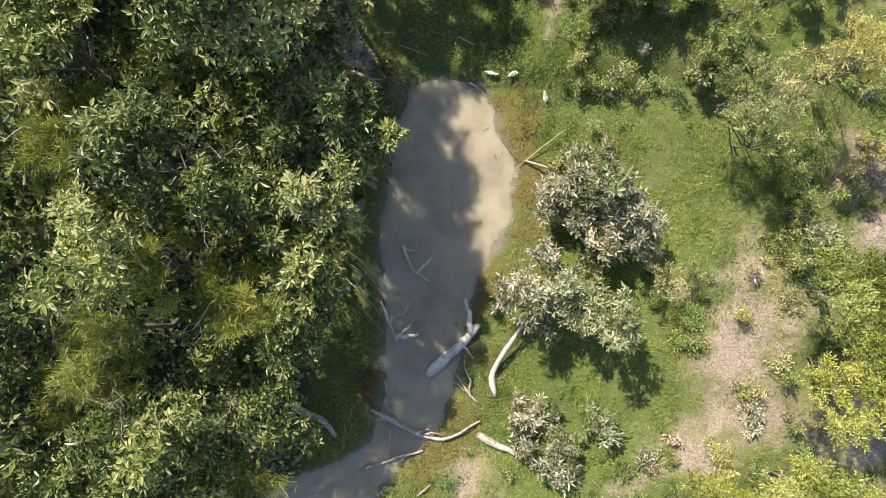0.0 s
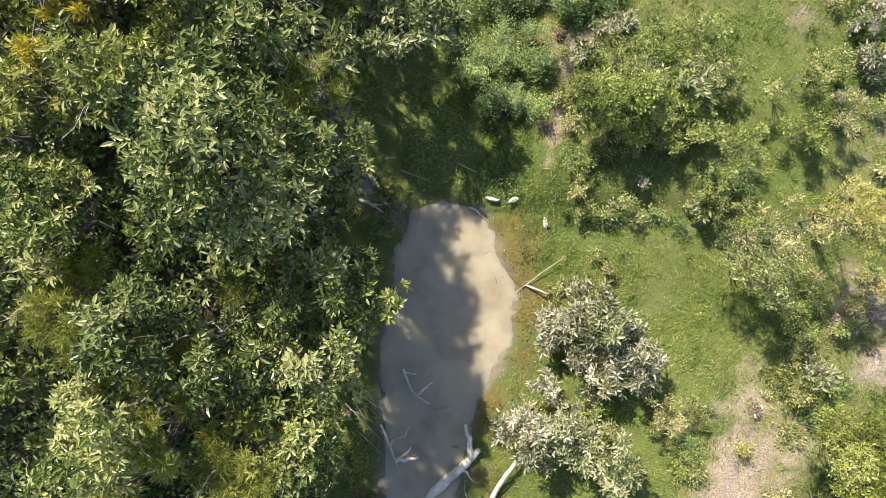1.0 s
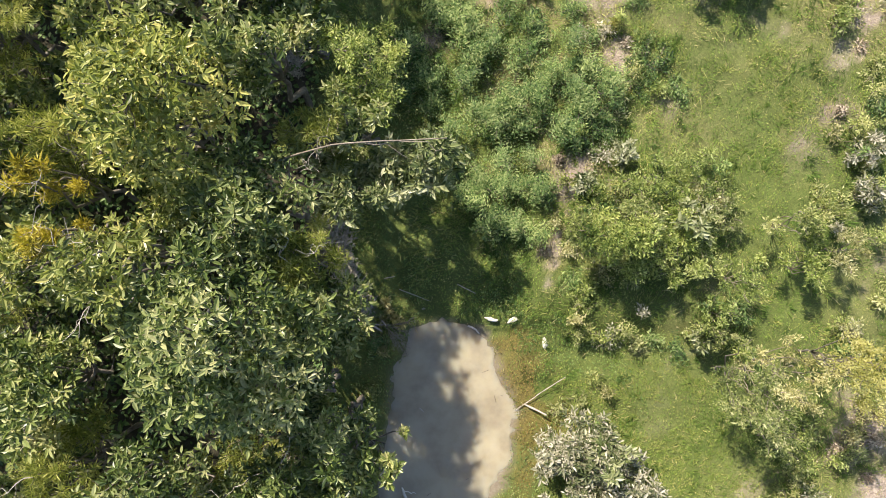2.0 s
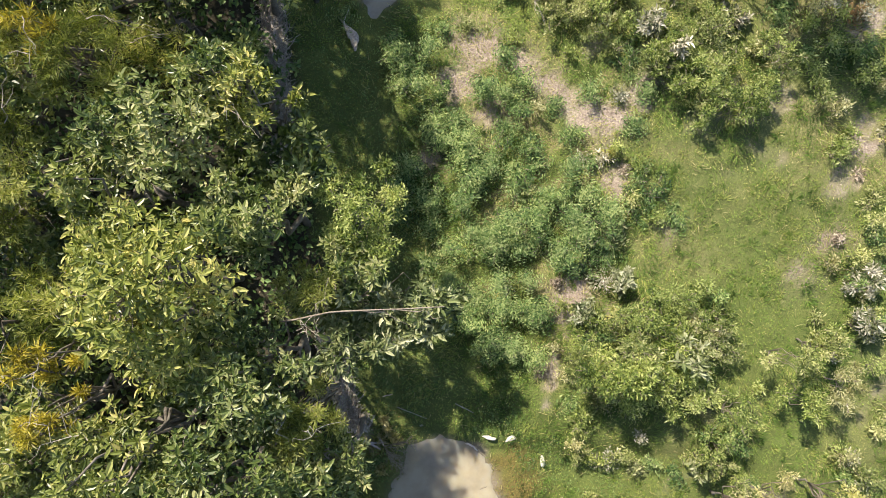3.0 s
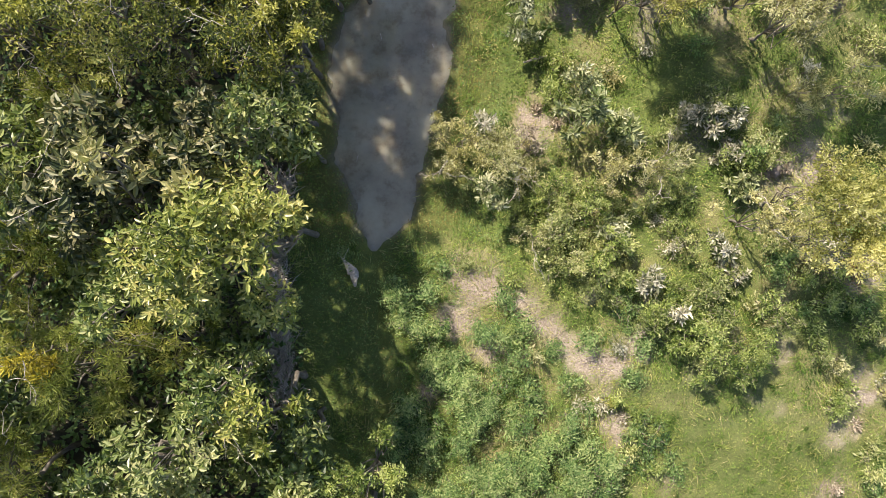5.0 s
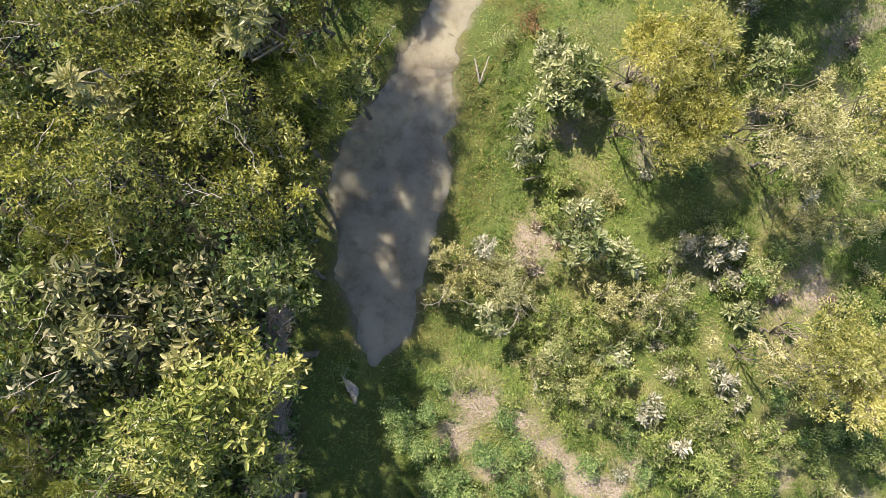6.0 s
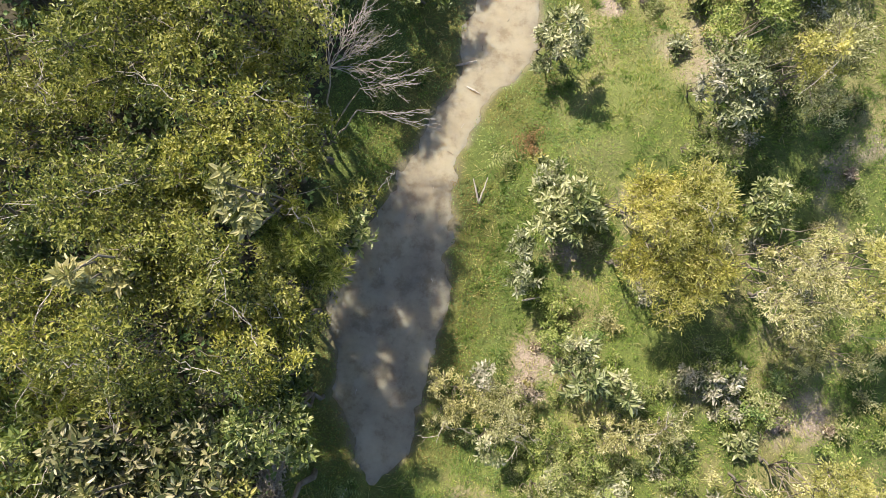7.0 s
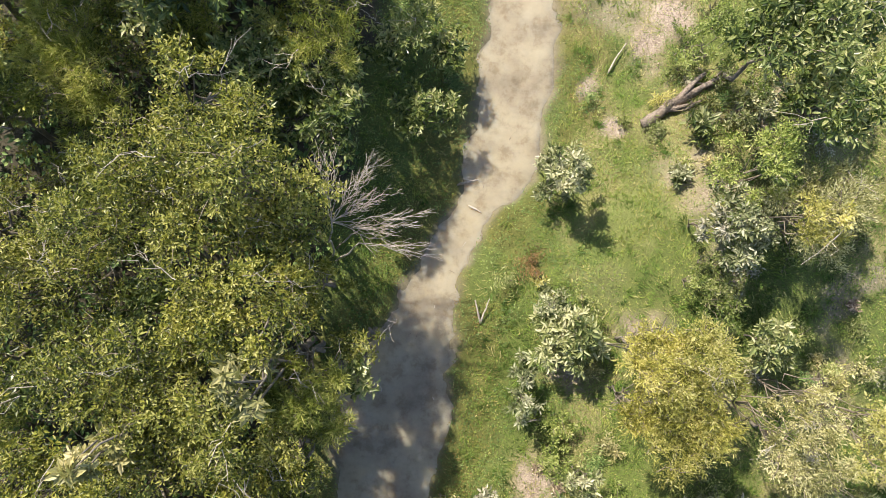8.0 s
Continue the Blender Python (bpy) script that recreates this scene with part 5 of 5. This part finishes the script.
def dead_crown(name, foot, fork, reach, spread, limbs, label, wood):
    """A leafless shrub or limb: a stem from foot to fork, then limbs that fan out round reach and split into fine twigs."""
    global plants
    plants += 1
    rng = np.random.default_rng(1000 + plants)
    a = on_ground(*foot)
    b, c = on_ground(*fork), on_ground(*reach)
    root = thing(name, *a, label, "dead shrub")
    v, f = tube(bend(a, b, 6, 0.035, rng) - a, np.linspace(0.026, 0.014, 6), 6, 0.2, rng)
    part("stem", quads("stem", v, f, flat=False), DEADWOOD, root)
    size = np.linalg.norm(c - b)
    for k in range(limbs):
        turn = Matrix.Rotation(spread * (k / max(limbs - 1, 1) - 0.5 + rng.normal(0, 0.08)), 3, 'Z')
        way = np.array(turn @ Vector(c - b)) * rng.uniform(0.7, 1.1) + [0, 0, rng.normal(0, 0.12 * size)]
        line = bend(b, b + way, 7, 0.06, rng)
        pieces = [tube(line - a, np.linspace(0.008, 0.0035, 7), 4, 0, rng)]
        for j in range(2, 7):
            for side in (-1, 1):
                wide = min(1.0, 0.3 + 0.6 * spread)
                sub = np.array(Matrix.Rotation(side * wide * rng.uniform(0.2, 0.7), 3, 'Z') @ Vector(way)) * rng.uniform(0.2, 0.4) + rng.normal(0, 0.04, 3)
                twig = bend(line[j], line[j] + sub, 5, 0.08, rng)
                pieces.append(tube(twig - a, np.linspace(0.006, 0.003, 5), 4, 0, rng))
                fine = np.array(Matrix.Rotation(-side * wide * rng.uniform(0.3, 0.8), 3, 'Z') @ Vector(sub)) * 0.5
                pieces.append(tube(bend(twig[2], twig[2] + fine, 4, 0.15, rng) - a, np.linspace(0.005, 0.0028, 4), 4, 0, rng))
        v, f = merge(pieces)
        part("limb", quads("limb", v, f), wood, root)
    return root


dead_crown("dead_shrub", (-2.7, 23.0, 0.0), (-2.15, 23.65, 3.4), (-1.35, 24.45, 3.8), 2.3, 12, "leafless dead shrub with many fine grey twigs", BRUSH)
dead_crown("dead_limb", (-2.6, 23.2, 0.0), (-1.75, 23.6, 2.2), (-0.45, 23.8, 2.4), 0.18, 2, "bare bleached limb reaching over the creek", DEADWOOD)
dead_crown("dead_limb", (-2.6, 22.9, 0.1), (-1.9, 23.3, 1.5), (0.0, 23.12, 1.45), 0.14, 2, "bare bleached limb reaching over the creek", DEADWOOD)
dead_crown("dead_shrub", (-1.55, 4.05, 0.0), (-1.4, 3.9, 0.35), (-0.85, 3.55, 0.4), 1.7, 7, "low tangle of grey dead twigs at the pool's edge", TWIG)
dead_branch("dead_limb", [(-3.3, 7.3, 0.0), (-3.25, 7.3, 2.4), (-2.95, 7.4, 4.5), (-1.9, 7.65, 4.75), (-0.9, 7.68, 4.85), (0.05, 7.74, 4.7)], 0.022, "bare pale limb reaching out of the wood", [(0.75, -0.6, 7.4, 4.6, 0.01), (0.85, 0.0, 7.55, 4.75, 0.008)], mat=TWIG, sides=6)
dead_branch("fallen_branch", [(-2.25, 4.1, 0.12), (-1.85, 3.95, 0.1), (-1.5, 3.72, 0.06)], 0.05, "bleached broken branch on dark mud", [(0.7, -1.35, 3.9, 0.12, 0.02)])
dead_branch("grass_stick", [(-1.45, 5.05, 0.1), (-1.2, 5.1, 0.1)], 0.02, "short pale stick lying on dark grass", sides=6)
for fx, fy in ((-1.35, 4.25), (-1.5, 3.98), (-1.22, 4.05), (-1.05, 3.9), (-1.62, 3.5), (-1.5, 3.2), (-1.42, 4.45)):
    weed(fx, fy, 0.1, 0.12, PALE, "small plant with curled beige-green leaves on mud", dict(per=4, shoot=0.06, open=60, long=0.13, wide=0.05, broad=True, droop=0.35), "withered_herb")
for ax, ay, bx, by in ((-2.35, -0.3, -1.5, -1.15), (-2.2, -0.75, -1.42, -1.6), (-2.3, -1.1, -1.45, -1.75), (-2.1, -1.25, -1.38, -2.2), (-2.4, -0.95, -1.7, -1.9), (-2.05, -0.55, -1.4, -1.45), (-2.15, -1.6, -1.45, -2.45)):
    dead_branch("hanging_stem", [(ax, ay, 0.35), ((ax + bx) / 2, (ay + by) / 2 + 0.12, 0.38), (bx, by, 0.03)], 0.009, "long thin dry grass stem hanging over the pool", sides=6, category="stem")
for fx, fy in ((-0.15, -1.95), (0.18, -1.85), (-0.3, -2.05), (-0.05, -1.75), (0.3, -2.15), (-0.5, -2.0)):
    weed(fx, fy, 0.07, 0.08, SPRING, "small yellow-green water plant in the pool", dict(per=4, shoot=0.05, open=70, long=0.1, wide=0.035, broad=True, droop=0.35), "water_plant")
drift = np.random.default_rng(91)
for k in range(26):
    fy = drift.uniform(-5, 3.3) if k % 2 else drift.uniform(16, 28.5)
    fx = drift.uniform(float(np.interp(fy, CREEK_Y, CREEK_L)) + 0.15, float(np.interp(fy, CREEK_Y, CREEK_R)) - 0.15)
    fa, fl = drift.random() * 6.3, drift.uniform(0.06, 0.2)
    dead_branch("drifting_twig", [(fx, fy, 0.0), (fx + fl * math.cos(fa), fy + fl * math.sin(fa), 0.0)], 0.011, "small twig drifting on murky water", sides=6, category="twig", mat=TWIG if k % 3 else None)


def stone(x, y, size, label, mat, flat=0.35):
    """A weathered stone, bedded in the ground."""
    global plants
    plants += 1
    bm = bmesh.new()
    bmesh.ops.create_icosphere(bm, subdivisions=3, radius=1)
    for v in bm.verts:
        d = 0.75 + 0.5 * noise.noise(v.co * 1.3 + Vector((plants, 0, 0))) + 0.08 * noise.noise(v.co * 4)
        v.co = Vector((v.co.x * size[0], v.co.y * size[1], v.co.z * size[0] * flat)) * d
    for f in bm.faces:
        f.smooth = True
    me = bpy.data.meshes.new("stone")
    bm.to_mesh(me)
    bm.free()
    me.materials.append(mat)
    ob = new("stone", me)
    ob.location = on_ground(x, y, 0.07)
    ob.rotation_euler = (0, 0, plants * 1.3)
    return tagged(ob, label, "stone", "stones on the bank")


ROCK = wood_material("pale_stone", (0.5, 0.47, 0.42), (0.76, 0.72, 0.66), 0.9, 9, 0.4)
DARKSTUMP = wood_material("dark_stump", (0.09, 0.07, 0.065), (0.26, 0.21, 0.19), 0.9, 12, 1.0)
for x, y, a, b in ((1.72, 4.03, 0.16, 0.08), (2.52, 3.47, 0.17, 0.075), (1.2, 4.05, 0.2, 0.06)):
    stone(x, y, (a, b), "pale whitish stone bedded in short grass", ROCK)
# A dead stump, shaped with the same lump as the stones.
stone(7.5, 16.35, (0.3, 0.24), "dark purplish-brown rough dead stump on bare earth", DARKSTUMP, 0.8)
def broken_slab(line, wide, label):
    """A split end of a trunk lying flat: broad in the middle, drawn out to a splinter."""
    pts = np.array([on_ground(x, y, h) for x, y, h in line])
    rng = np.random.default_rng(5)
    curve = np.stack([np.interp(np.linspace(0, len(pts) - 1, 13), np.arange(len(pts)), pts[:, i]) for i in range(3)], -1)
    rad = wide * np.array([0.1, 0.13, 0.18, 0.24, 0.4, 0.62, 0.9, 1.0, 0.92, 0.78, 0.6, 0.4, 0.2])
    v, f = tube(curve, rad, 8, 0.45, rng)
    v[:, 2] = curve[:, 2].mean() + (v[:, 2] - curve[:, 2].mean()) * 0.55
    root = thing("broken_stump", *pts[0], label, "stump")
    part("slab", quads("slab", v - pts[0], f), DEADWOOD, root)
    v, f = tube(bend(curve[3], curve[3] + [0.12, 0.3, 0.12], 5, 0.1, rng) - pts[0], np.linspace(0.02, 0.008, 5), 5, 0.2, rng)
    part("splinter", quads("splinter", v, f), BLEACHED, root)
    return root


broken_slab([(-2.54, 14.37, 0.16), (-2.33, 14.1, 0.16), (-2.15, 13.85, 0.14), (-2.12, 13.54, 0.06)], 0.125, "pale pinkish broken stump end in dark grass")
dead_branch("fallen_branch", [(0.62, 3.86, 0.05), (0.8, 3.8, 0.07), (0.92, 3.66, 0.03)], 0.03, "short pale curved stick at the pool's corner", mat=BLEACHED, sides=6)
